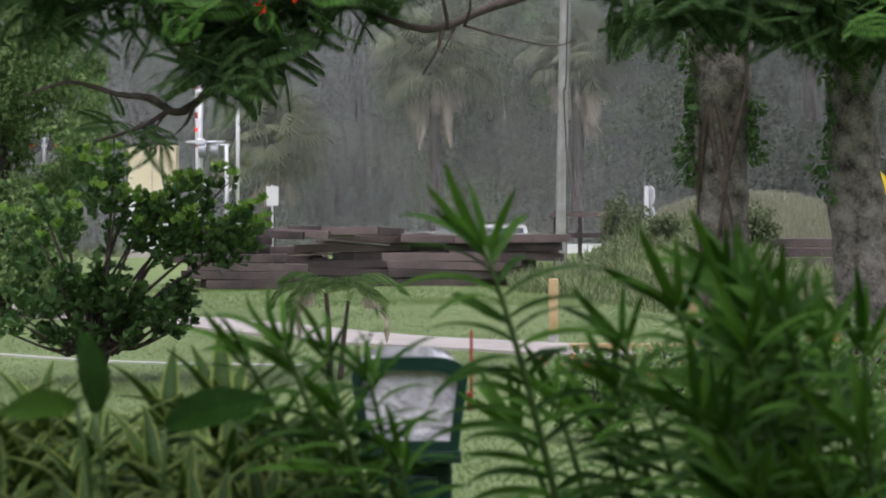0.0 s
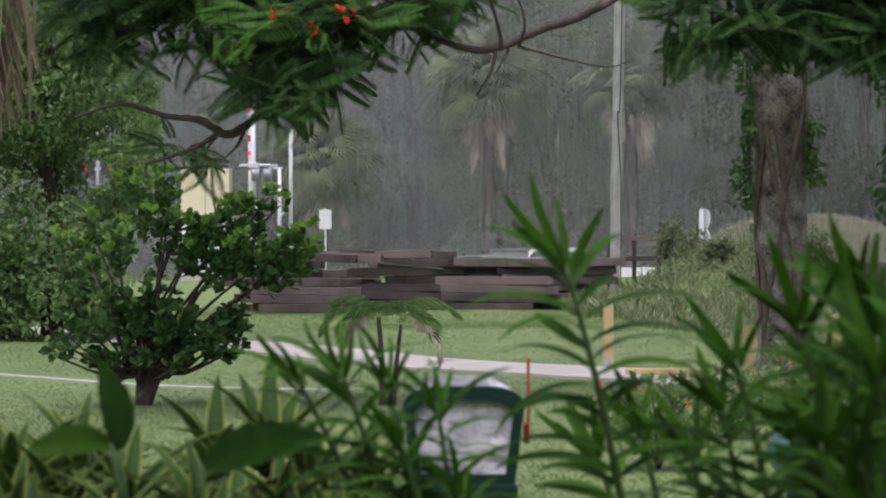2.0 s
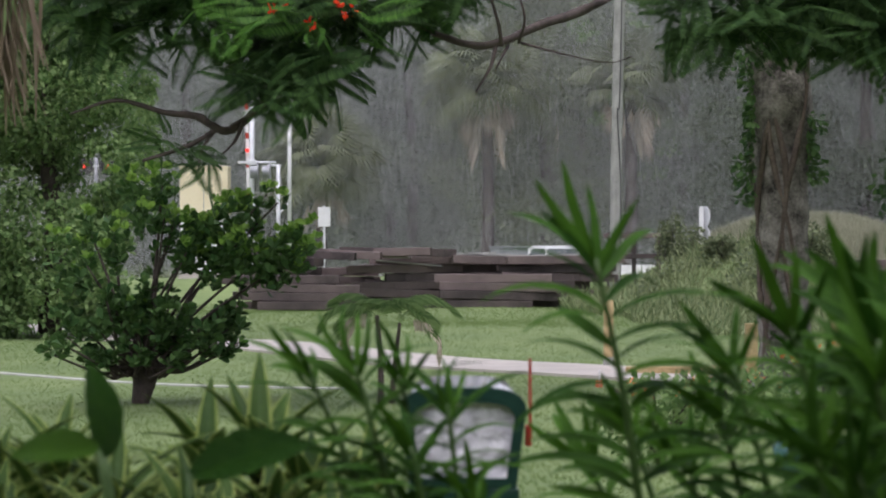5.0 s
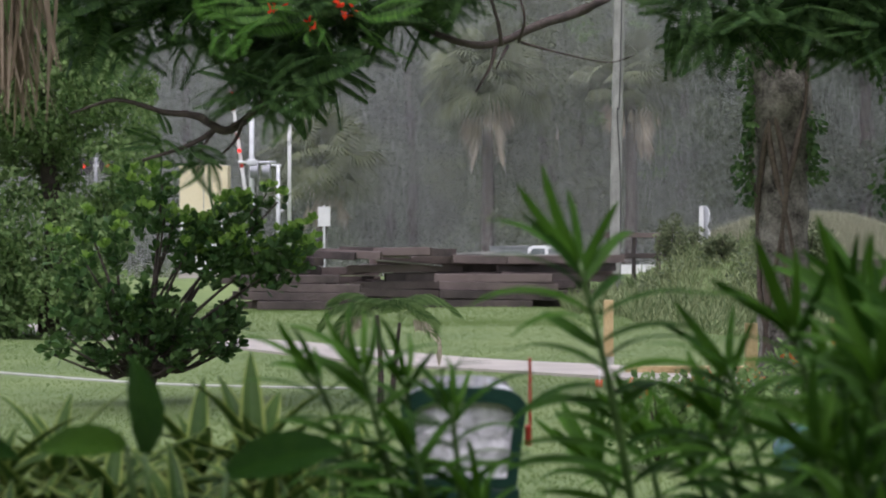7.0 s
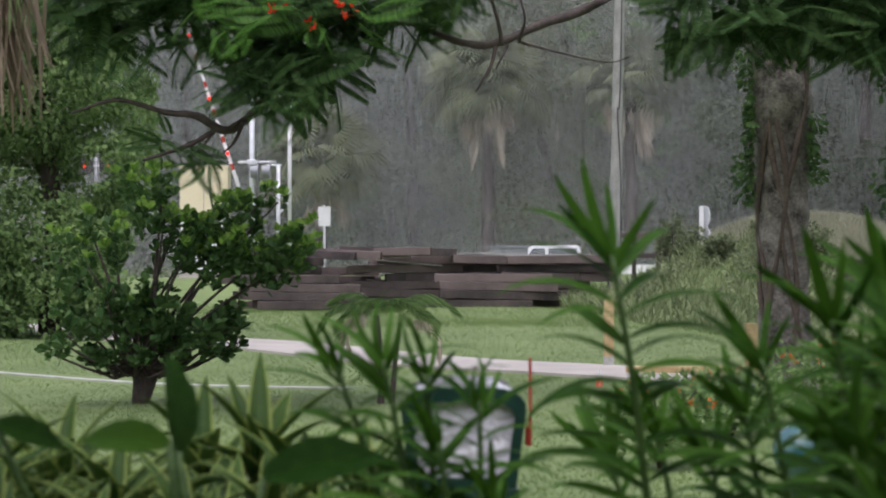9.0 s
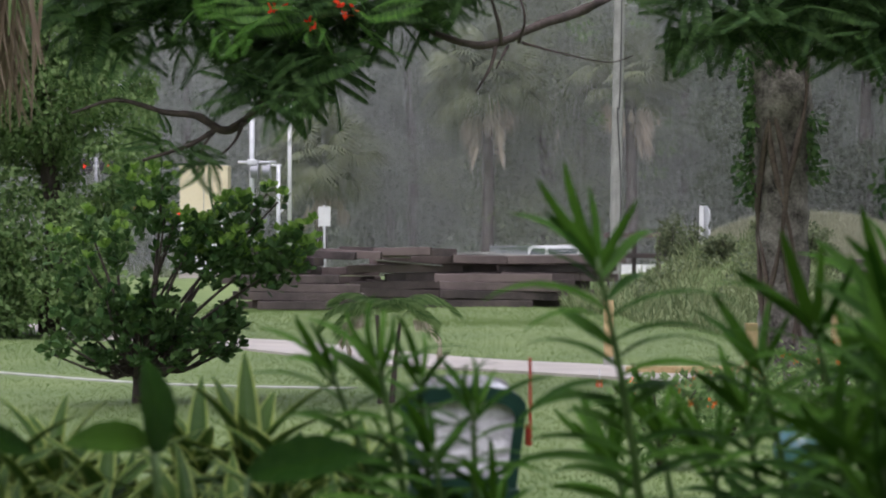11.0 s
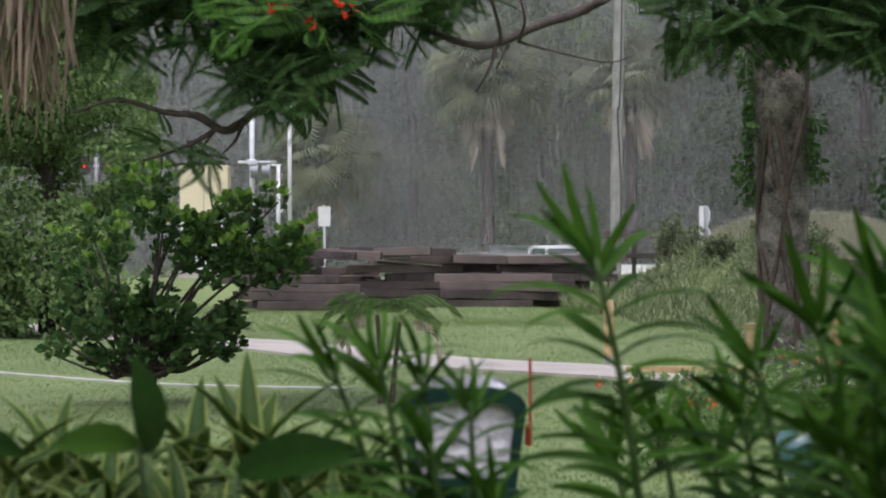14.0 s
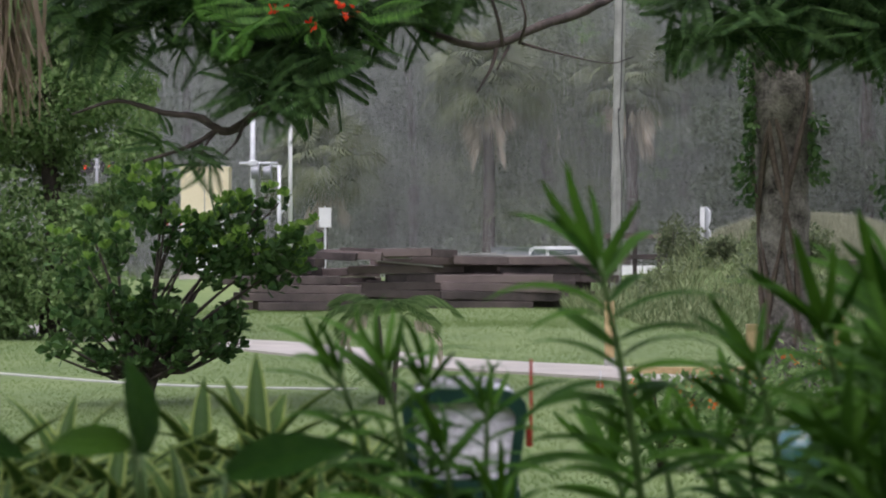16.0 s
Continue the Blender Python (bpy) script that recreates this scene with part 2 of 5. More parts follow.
def leaf_mesh(name, tpl, materials):
    mesh = bpy.data.meshes.new(name)
    mesh.from_pydata(tpl[0], [], tpl[1])
    for m in materials:
        mesh.materials.append(m)
    for p, k in zip(mesh.polygons, tpl[2]):
        p.material_index, p.use_smooth = k, True
    return mesh


def leaf_object(mesh, name, m, parent):
    ob = new(name, mesh)
    ob.parent = parent
    ob.matrix_basis = m
    return ob


def blob_points(n, c, r, shell=0.55):
    """Points in an uneven ellipsoid, denser towards its skin."""
    v = rand_dirs(n)
    k = shell + (1 - shell) * RNG.random(n) ** 0.7
    lump = np.array([1 + 0.35 * noise.noise(Vector(q) * 2.1 + Vector(c)) for q in v])
    return np.array(c) + v * (k * lump)[:, None] * np.array(r)


# ---- ground ----
def step(a, b, v):
    t = np.clip((v - a) / (b - a), 0, 1)
    return t * t * (3 - 2 * t)


def height(x, y):
    x, y = np.asarray(x, float), np.asarray(y, float)
    bank = 0.6 * step(53.5, 56, y) * (1 - step(61, 65, y))
    lumps = 1 + 0.16 * np.sin(x * 2.3 + 0.6 * y) + 0.10 * np.sin(x * 4.9 - 1.1 * y + 2)
    mound = 1.4 * lumps * np.exp(-(((x - 6.5) / 1.9) ** 2 + ((y - 47.5) / 5.0) ** 2) ** 1.1)
    far = 1.6 * np.exp(-(((x - 9.9) / 3.4) ** 2 + ((y - 62) / 4.0) ** 2) ** 1.5)
    roll = 0.05 * np.sin(x * 0.7 + 1) * np.sin(y * 0.4)
    return bank + mound + far + roll * step(8, 14, y)


def build_ground():
    xs = np.concatenate([np.linspace(-300, -16, 12), np.linspace(-15, 18, 90), np.linspace(19, 300, 12)])
    ys = np.concatenate([np.linspace(-60, 2, 8), np.linspace(3, 80, 150), np.linspace(85, 500, 14)])
    gx, gy = np.meshgrid(xs, ys)
    gz = height(gx, gy)
    nx = len(xs)
    faces = [(j * nx + i, j * nx + i + 1, (j + 1) * nx + i + 1, (j + 1) * nx + i) for j in range(len(ys) - 1) for i in range(nx - 1)]
    mesh = bpy.data.meshes.new("ground")
    mesh.from_pydata(np.stack([gx, gy, gz], 2).reshape(-1, 3).tolist(), [], faces)
    mesh.polygons.foreach_set("use_smooth", [True] * len(faces))
    mesh.materials.append(LAWN)
    tagged(new("ground", mesh), "wet mown lawn with rougher grass towards the railway", "ground", kind="structure")


def ribbon(name, pts, width, lift, material, label, category, thick=0.05):
    """A slab that follows the ground along a line of (x, y)."""
    bm = bmesh.new()
    line = smooth_line([(x, y, 0, 0) for x, y in pts], 8)
    rows = []
    for i, q in enumerate(line):
        d = line[min(i + 1, len(line) - 1)] - line[max(i - 1, 0)]
        nrm = np.array([-d[1], d[0]]) / math.hypot(d[0], d[1])
        row = []
        for s, dz in ((-1, -thick), (-1, 0), (1, 0), (1, -thick)):
            w = width / 2 * (1 + 0.06 * noise.noise(Vector((q[0] * 1.7, q[1] * 1.7, s))))
            x, y = q[0] + nrm[0] * s * w, q[1] + nrm[1] * s * w
            row.append(bm.verts.new((x, y, float(height(x, y)) + lift + dz)))
        rows.append(row)
    for a, b in zip(rows, rows[1:]):
        for k in range(3):
            bm.faces.new((a[k], a[k + 1], b[k + 1], b[k]))
    bmesh.ops.recalc_face_normals(bm, faces=bm.faces)
    return tagged(part(name, bm, material), label, category, kind="structure")


TUFT = []
for k in range(6):
    w = 2 * math.pi * k / 6 + 0.4 * (k % 2)
    cx, cy, lean = 0.22 * math.cos(w), 0.22 * math.sin(w), 0.35 + 0.15 * (k % 3)
    TUFT += [(cx - 0.045 * math.sin(w), cy + 0.045 * math.cos(w), 0), (cx + 0.045 * math.sin(w), cy - 0.045 * math.cos(w), 0),
             (cx + lean * math.cos(w), cy + lean * math.sin(w), 0.75 + 0.25 * (k % 2))]
TUFT = (TUFT, [(3 * k, 3 * k + 1, 3 * k + 2) for k in range(6)])


def tufts(name, x, y, size, material, label):
    n = len(x)
    a = RNG.random(n) * 6.283
    c, s = np.cos(a), np.sin(a)
    m = np.zeros((n, 3, 3))
    m[:, 0, 0], m[:, 0, 1], m[:, 1, 0], m[:, 1, 1], m[:, 2, 2] = c * size, -s * size, s * size, c * size, size
    ob = scatter(name, *TUFT, m, np.stack([x, y, height(x, y)], 1), [material])
    return tagged(ob, label, "grass", kind="stuff")


def off_slabs(x, y):
    """True where a tuft does not stand on the path or the edging."""
    path = np.abs((x + 0.55) * 0.857 + (y - 26.2) * 0.514) < 1.0
    edge = np.abs((x + 2.7) * 0.64 + (y - 21.4) * 0.768) < 0.3
    return ~(path & (y < 40)) & ~(edge & (x < -0.7))


def build_grass():
    n = 120000
    d = 8.5 + 45.5 * RNG.random(n) ** 1.1
    x = (RNG.random(n) - 0.5) * 0.46 * d
    keep = off_slabs(x, d)
    x, d = x[keep], d[keep]
    tufts("lawn_grass", x, d, 0.014 + 0.016 * RNG.random(len(x)) + 0.03 * (d > 36) * RNG.random(len(x)), GRASS, "short wet green lawn grass")
    n = 30000
    x, y = 2.6 + 7.0 * RNG.random(n), 31 + 21 * RNG.random(n)
    patch = np.array([noise.noise(Vector((a * 0.8, b * 0.35, 5))) for a, b in zip(x, y)])
    keep = (y > 42.5 - 6.4 * (x - 3.0) + 2.5 * patch) & (y > 32.5 + 1.5 * patch)
    x, y, patch = x[keep], y[keep], patch[keep]
    n = len(x)
    d = np.stack([RNG.normal(size=n) * 0.32 + 0.08, RNG.normal(size=n) * 0.32, np.ones(n)], 1)
    long_ = (0.16 + 0.34 * RNG.random(n) ** 1.5) * (1 + 0.9 * patch) * (0.55 + 0.45 * step(34, 42, y))
    tv, tf, _ = strip(1, 0.013, 0.8, 4, 0.1, 0.4)
    ob = scatter("tall_grass", tv, tf, turned(d, rand_dirs(n), long_, np.full(n, 1.0)), np.stack([x, y, height(x, y) - 0.02], 1), [TALL_GRASS])
    tagged(ob, "tall rough grass on a mound", "grass", kind="stuff")
    n = 9000
    x, y = 3.8 + 6.0 * RNG.random(n), 42 + 10 * RNG.random(n)
    lump = np.array([noise.noise(Vector((a * 0.9, b * 0.7, 3))) for a, b in zip(x, y)])
    keep = lump > 0.05
    x, y = x[keep], y[keep]
    n = len(x)
    m = turned(rand_dirs(n, 0.4), rand_dirs(n) + np.array([0, -0.6, 1.1]), 0.07 + 0.09 * RNG.random(n))
    z = height(x, y) + (0.05 + 0.5 * RNG.random(n)) * np.clip(lump[keep] * 2.5, 0.2, 1)
    tagged(scatter("weeds", *LEAF, m, np.stack([x, y, z], 1), [WOODS_LIGHT]), "leafy weeds among the grass of the mound", "weeds", kind="stuff")
    n = 15000
    x, y = 6.5 + 8 * RNG.random(n), 57 + 8 * RNG.random(n)
    tufts("bank_grass", x, y, 0.16 + 0.14 * RNG.random(n), PALE_GRASS, "pale rough grass on a far bank")
    n = 3500
    x, y = -14 + 22 * RNG.random(n), 64 + 6 * RNG.random(n)
    keep = (x < 0.5) | (y < 65)
    x, y = x[keep], y[keep]
    n = len(x)
    tufts("verge_grass", x, y, 0.3 + 0.7 * RNG.random(n) ** 2, TALL_GRASS, "tall verge grass before the woods")


# ---- trees ----
def leaf_cloud(name, centres, radii, per, size, material, parent, tpl=LEAF, droop=-0.3, gap=None):
    pos = np.concatenate([blob_points(per, c, r) for c, r in zip(centres, radii)])
    if gap:
        pos = pos[~((pos[:, 0] > gap[0]) & (pos[:, 0] < gap[1]) & (pos[:, 2] > gap[2]) & (pos[:, 2] < gap[3]))]
    n = len(pos)
    m = turned(rand_dirs(n, droop), rand_dirs(n) * 0.8 + np.array([0, -0.6, 1.1]), size * (0.6 + 0.8 * RNG.random(n)))
    return scatter(name, *tpl, m, pos, [material], parent)


def forest_tree(seed, tall, material):
    r = random.Random(seed)
    t = thing("forest_tree", pose(0, 0, 0), "broadleaf tree in the far wood, leaf colour greyed for haze", "tree", "trees of the far wood")
    bm = tube(bmesh.new(), [(0, 0, -0.2, 0.24), (0.1, 0, tall * 0.3, 0.18), (-0.1, 0.1, tall * 0.6, 0.12), (0, 0, tall * 0.9, 0.04)], 8, 0.3)
    part("trunk", bm, LIMB, t)
    cs, rs = [], []
    for k in range(46):
        z = tall * (0.06 + 0.94 * r.random())
        w = 2.5 * (1 - abs(z / tall - 0.5) ** 2)
        a = r.random() * 6.28
        cs.append((math.cos(a) * w * r.random(), math.sin(a) * w * r.random(), z))
        q = 0.7 + 0.7 * r.random()
        rs.append((q, q, q * 0.75))
    leaf_cloud("crown", cs, rs, 700, 0.15, material, t)
    return t


def fan_leaf(r, blades=23, spread=2.2, droop=0.75, broad=0.028):
    """A costate fan: blades round a stalk's end, tips hanging."""
    tv, tf = [], []
    for k in range(blades):
        a = -spread + 2 * spread * k / (blades - 1)
        long_ = r * (1 - 0.25 * abs(a) / spread)
        i = len(tv)
        ca, sa = math.cos(a), math.sin(a)
        w = broad * r
        tv += [(0, 0, 0), (0.55 * long_ * sa + w * ca, 0.55 * long_ * ca - w * sa, 0.02), (0.55 * long_ * sa - w * ca, 0.55 * long_ * ca + w * sa, -0.02),
               (0.92 * long_ * sa, 0.92 * long_ * ca, -droop * 0.42 * r)]
        tf += [(i, i + 1, i + 2), (i + 1, i + 3, i + 2)]
    return tv, tf


def sabal(x, y, z_head, head, green, dead, label):
    """A cabbage palm: trunk, fan crown and a skirt of hanging dead fans."""
    t = thing("cabbage_palm", pose(x, y, float(height(x, y))), label, "palm tree")
    part("trunk", tube(bmesh.new(), [(0, 0, -0.2, 0.2), (0.05, 0, z_head * 0.5, 0.17), (0, 0, z_head, 0.16)], 10, 0.25), LIMB, t)
    def ring(n, lo, hi, stalk):
        a = RNG.random(n) * 6.283
        e = lo + (hi - lo) * RNG.random(n)
        d = np.stack([np.cos(a) * np.cos(e), np.sin(a) * np.cos(e), np.sin(e)], 1)
        return d, np.array([0, 0, z_head]) + d * stalk * (0.7 + 0.5 * RNG.random(n))[:, None]
    d, p = ring(green, -0.45, 1.35, head * 0.55)
    scatter("crown", *fan_leaf(head * 0.56, 31, 2.3, 1.0, 0.023), turned(d + [0, 0, -0.25], rand_dirs(green, 1.2), np.ones(green)), p, [PALM_GREEN], t)
    if dead:
        tv, tf = fan_leaf(head * 0.66, 11, 0.40, 0.1, 0.011)
        mesh = leaf_mesh("dead_frond", (tv, tf, [0] * len(tf)), [PALM_DEAD])
        d, p = ring(dead, -1.2, 0.1, head * 0.32)
        p[:, 2] -= head * 0.55 * RNG.random(dead) ** 2
        d[:, 2] -= 2.4
        for m, q in zip(turned(d, rand_dirs(dead), 0.45 + 0.65 * RNG.random(dead)), p):
            leaf_object(mesh, "dead_frond", Matrix.Translation(Vector(q)) @ Matrix(m.tolist()).to_4x4(), t)
    return t


def build_woods():
    kinds = [forest_tree(1, 14.5, WOODS), forest_tree(2, 13.0, WOODS), forest_tree(3, 9.0, WOODS_LIGHT)]
    spots = [(-17.5, 78), (-14, 85), (-10.5, 79), (-7.2, 86), (-4.2, 80), (-1.2, 84), (2.0, 79), (5.2, 85), (8.5, 80), (11.8, 84),
             (15, 79), (18.3, 85), (-19, 92), (-12, 94), (-5.5, 93), (1, 95), (7.5, 93), (14, 95), (20.5, 93), (-15.5, 99), (-9, 100), (-2.2, 99), (4.3, 100), (11, 99), (17.3, 100)]
    for i, (x, y) in enumerate(spots):
        m = pose(x, y, 0, 0, 0, i * 77)
        k = kinds[(i * 5 + i // 3) % 2] if i not in (6, 1) else kinds[2]
        copy_thing(k, m)
    for i in range(13):
        copy_thing(kinds[i % 2], pose(-21 + 3.5 * i, 108 + 3 * (i % 2), 0, 0, 0, i * 53))
        copy_thing(kinds[(i + 1) % 2], pose(-20 + 3.5 * i, 116 - 2 * (i % 2), 0, 0, 0, i * 91))
    for i, (x, y) in enumerate(((9.4, 66.2), (12.4, 66.0), (15.6, 66.5))):
        copy_thing(kinds[i % 2], pose(x, y, 0, 0, 0, i * 101 + 20))
    front = copy_thing(kinds[2], pose(3.1, 68.0, 0.2, 0, 0, 40))
    # Sunlit bunches of the crown, given by a paler leaf colour.
    spots = [(0.5, -2.4, 5.9), (0.75, -2.4, 5.6), (-1.0, -2.4, 7.7), (-0.7, -2.4, 7.4), (2.9, -2.2, 4.2), (2.7, -2.2, 5.0), (1.5, -2.4, 7.8), (-0.1, -2.4, 4.9), (2.6, -2.2, 3.5)]
    c = np.concatenate([np.array(q) + RNG.normal(size=(46, 3)) * [0.22, 0.2, 0.13] for q in spots])
    scatter("young_foliage", *LEAF, turned(rand_dirs(len(c), -0.2), rand_dirs(len(c), 1.0), 0.12 + 0.1 * RNG.random(len(c))), c, [LEFT_LEAF], front, label="leaf clusters coloured paler as if sunlit")
    copy_thing(kinds[0], pose(-8.6, 76.0, 0, 0, 0, 130))
    for i, k in enumerate(kinds):
        k.matrix_world = pose(-21 + 21 * i, 89, 0)
    n = 16000
    x, y = -18 + 38 * RNG.random(n), 71 + 5 * RNG.random(n)
    z = RNG.random(n) ** 1.3 * (1.6 + 1.2 * np.sin(x * 1.1) * np.sin(x * 0.37 + 2))
    m = turned(rand_dirs(n, 0.2), rand_dirs(n, 0.8), 0.12 + 0.16 * RNG.random(n))
    tagged(scatter("undergrowth", *LEAF, m, np.stack([x, y, z], 1), [WOODS]), "dense grey-green undergrowth below the woods", "undergrowth", kind="stuff")
    sabal(-3.58, 65.6, 3.75, 2.0, 80, 20, "short cabbage palm with drooping grey-green fans")
    sabal(1.28, 66.0, 5.95, 2.0, 90, 60, "tall cabbage palm with a skirt of dead fronds")
    sabal(3.5, 74, 7.2, 1.9, 46, 12, "slender cabbage palm behind the pole")
    sabal(5.5, 66.4, 6.1, 1.8, 60, 44, "cabbage palm with tan dead fronds behind the pole")


def build_left_tree():
    t = thing("shade_tree", pose(-5.75, 33, 0), "leafy fresh-green tree beside the lawn", "tree")
    part("trunk", tube(bmesh.new(), [(0, 0, -0.2, 0.2), (0.1, 0, 1.5, 0.15), (-0.1, 0, 3.2, 0.1), (0, 0, 5, 0.04)], 9, 0.3), LIMB, t)
    r = random.Random(5)
    cs, rs = [], []
    for k in range(140):
        cs.append((-1.7 + 3.0 * r.random(), -1.3 + 2 * r.random(), 0.2 + 5.0 * r.random()))
        q = 0.28 + 0.3 * r.random()
        rs.append((q, q, q * 0.8))
    leaf_cloud("crown", cs, rs, 400, 0.1, LEFT_LEAF, t, gap=(0.42, 1.0, 2.2, 2.62))


def build_rain():
    """Long fine falling streaks between the crossing and the woods, massed there to imitate haze."""
    n = 1050000
    y = 62.0 + 6.8 * RNG.random(n)
    x = (RNG.random(n) - 0.5) * (0.40 * y + 5)
    z = 0.4 + 12.8 * RNG.random(n)
    d = np.stack([RNG.normal(size=n) * 0.06 + 0.04, np.zeros(n), -np.ones(n)], 1)
    up = np.tile([0.0, -1.0, 0.0], (n, 1)) + RNG.normal(size=(n, 3)) * 0.3
    m = turned(d, up, 0.35 + 0.4 * RNG.random(n), np.full(n, 0.0005))
    ob = scatter("rain", [(-0.5, 0, 0), (0.5, 0, 0), (0, 1, 0)], [(0, 1, 2)], m, np.stack([x, y, z + 0.5], 1), [RAIN])
    return tagged(ob, "fine pale streaks of falling rain, massed to haze the woods", "rain", kind="stuff")


RAINFALL = build_rain()

build_ground()
ribbon("footpath", [(-12.5, 44.5), (-5.3, 33.7), (-0.55, 26.2), (1.9, 22.1), (4.5, 18.5)], 1.9, 0.03, CONCRETE, "wet pale concrete path across the lawn", "path")
ribbon("edging", [(-9.5, 27.4), (-4.5, 23.0), (-2.7, 21.4), (-0.8, 19.8)], 0.15, 0.008, EDGING, "narrow pale concrete edging strip in the lawn", "edging")
build_grass()
build_woods()
build_left_tree()


# ---- railway crossing ----
def crossing_mast(m, label):
    t = thing("crossing_signal", m, label, "railway signal")
    part("base", block(-0.35, 0.35, -0.35, 0.35, -0.05, 0.12, 0.02), CONCRETE, t)
    part("mast", rod(0, 0, 0.1, 0, 0, 5.25, 0.065, 14), GALV, t)
    part("foot", tube(bmesh.new(), [(0, 0, 0.1, 0.22), (0, 0, 0.3, 0.13), (0, 0, 0.75, 0.08)], 12, 0), GALV, t)
    part("crossarm", rod(-0.35, 0, 2.9, 0.62, 0, 2.9, 0.035), GALV, t)
    bm = bmesh.new()
    box(bm, -0.12, 0.12, -0.1, 0.1, 2.83, 2.97, 0.02)
    part("clamp", bm, GALV, t)
    for a in (-24, 24):
        bm = block(-0.62, 0.62, -0.012, 0.012, -0.1, 0.1, 0.006)
        bm.transform(pose(0, -0.09 + a * 0.0006, 4.75, 0, a, 74))
        part("crossbuck_board", bm, WHITE, t, "white crossbuck board")
    for x in (0.16, 0.46):
        bm = bmesh.new()
        disc(bm, (x, -0.05, 2.66), 0.25, 0.03, "x")
        disc(bm, (x - 0.09, -0.05, 2.66), 0.16, 0.2, "x")
        part("flasher", bm, GREY_STEEL, t, "grey round flasher seen edge on")
    bm = block(-0.16, 0.16, -0.18, 0.18, 1.6, 1.86, 0.03)
    part("gate_box", bm, GALV, t, "grey gate drive box")
    return t


def gate_arm(px, py, pz):
    """The striped arm, upright at rest; its pivot is at its foot."""
    t = thing("gate_arm", pose(px, py, pz), "red and white striped crossing gate arm with red lamps", "gate arm")
    for i in range(13):
        a, b = 0.25 + i * 0.38 - 0.22 * (i % 2 == 0), 0.25 + (i + 1) * 0.38 - 0.22 * (i % 2)
        w = 0.05 - 0.0015 * i
        part("stripe", block(-w, w, -0.02, 0.02, a, b, 0.006), RED if i % 2 else WHITE, t)
    for z in (1.84, 3.35, 5.1):
        bm = bmesh.new()
        disc(bm, (0.0, -0.06, z), 0.05, 0.1, "y", 14)
        part("lamp", bm, RED_LAMP, t, "lit red lamp")
    part("counterweight", block(-0.12, 0.12, -0.06, 0.06, -0.5, 0.3, 0.03), GREY_STEEL, t)
    return t


def build_crossing():
    m = crossing_mast(pose(-4.82, 57, 0.62), "galvanised crossing signal mast with gate drive and flashers")
    # slim frame beside the mast
    f = thing("steel_frame", pose(-4.17, 57.2, 0.6), "slim galvanised steel frame beside the signal mast", "frame")
    part("post", rod(0, 0, -0.05, 0, 0, 2.85, 0.05), GALV, f)
    part("bracket", rod(0, 0, 1.6, 0.24, 0.2, 1.9, 0.025), GALV, f)
    part("top_bar", rod(-0.28, 0, 2.85, 0.08, 0, 2.85, 0.03), GALV, f)
    p = thing("tall_pole", pose(-3.91, 57.6, 0.6), "tall slim white metal pole", "pole")
    part("shaft", rod(0, 0, -0.05, 0, 0, 5.7, 0.05, 12), WHITE, p)
    part("cap", rod(0, 0, 5.7, 0, 0, 5.78, 0.065, 12), GALV, p)
    c = thing("signal_cabinet", pose(-6.15, 58.5, 0.62), "tall cream and white railway signal cabinet", "cabinet")
    part("body", block(-0.6, 0.6, -0.4, 0.4, 0.12, 1.62, 0.02), WHITE, c)
    part("upper_panel", block(-0.62, 0.62, -0.42, 0.42, 1.62, 2.8, 0.02), CREAM, c, "cream upper panel")
    part("plinth", block(-0.65, 0.65, -0.45, 0.45, -0.1, 0.12, 0.02), CONCRETE, c)
    part("roof", block(-0.635, 0.635, -0.44, 0.44, 2.8, 2.86, 0.012), CREAM, c)
    part("door_seam", block(-0.008, 0.008, -0.426, -0.41, 0.2, 2.7), GREY_STEEL, c)
    part("handle", block(0.08, 0.12, -0.47, -0.4, 1.2, 1.4, 0.008), GREY_STEEL, c)
    g = gate_arm(-5.08, 59.3, 2.09)
    far = thing("crossing_signal", pose(-9.67, 63.0, 0.3), "far crossing signal with two lit red lamps", "railway signal")
    part("mast", rod(0, 0, -0.1, 0, 0, 4.4, 0.05, 12), GREY_STEEL, far)
    part("crossarm", rod(-0.45, 0, 3.35, 0.45, 0, 3.35, 0.035), GALV, far)
    for x in (-0.33, 0.33):
        bm = bmesh.new()
        disc(bm, (x, -0.02, 3.35), 0.25, 0.03, "y")
        b = part("backboard", bm, BLACK, far)
        bm = bmesh.new()
        disc(bm, (x, -0.1, 3.35), 0.045, 0.08, "y")
        part("lens", bm, RED_LAMP, far, "lit red lens")
    s = thing("road_sign", pose(-3.15, 60, 0.6), "small blank white sign on a post, seen from behind", "sign")
    part("post", block(-0.03, 0.03, -0.02, 0.02, -0.2, 1.9, 0.006), GALV, s)
    part("plate", block(-0.165, 0.165, -0.035, -0.022, 1.34, 1.86, 0.004), WHITE, s)
    o = thing("marker_sign", pose(5.72, 50, float(height(5.72, 50)) + 0.0), "narrow white track sign with round grey-backed plates, edge on", "sign")
    part("post", block(-0.05, 0.05, -0.05, 0.05, -0.2, 1.45, 0.01), WHITE, o)
    for z in (1.22, 0.78):
        bm = bmesh.new()
        disc(bm, (0.1, 0.02, z), 0.24, 0.02, "x")
        bm.transform(pose(0, 0, 0, 0, 0, 20))
        part("plate", bm, GALV, o)
    return g


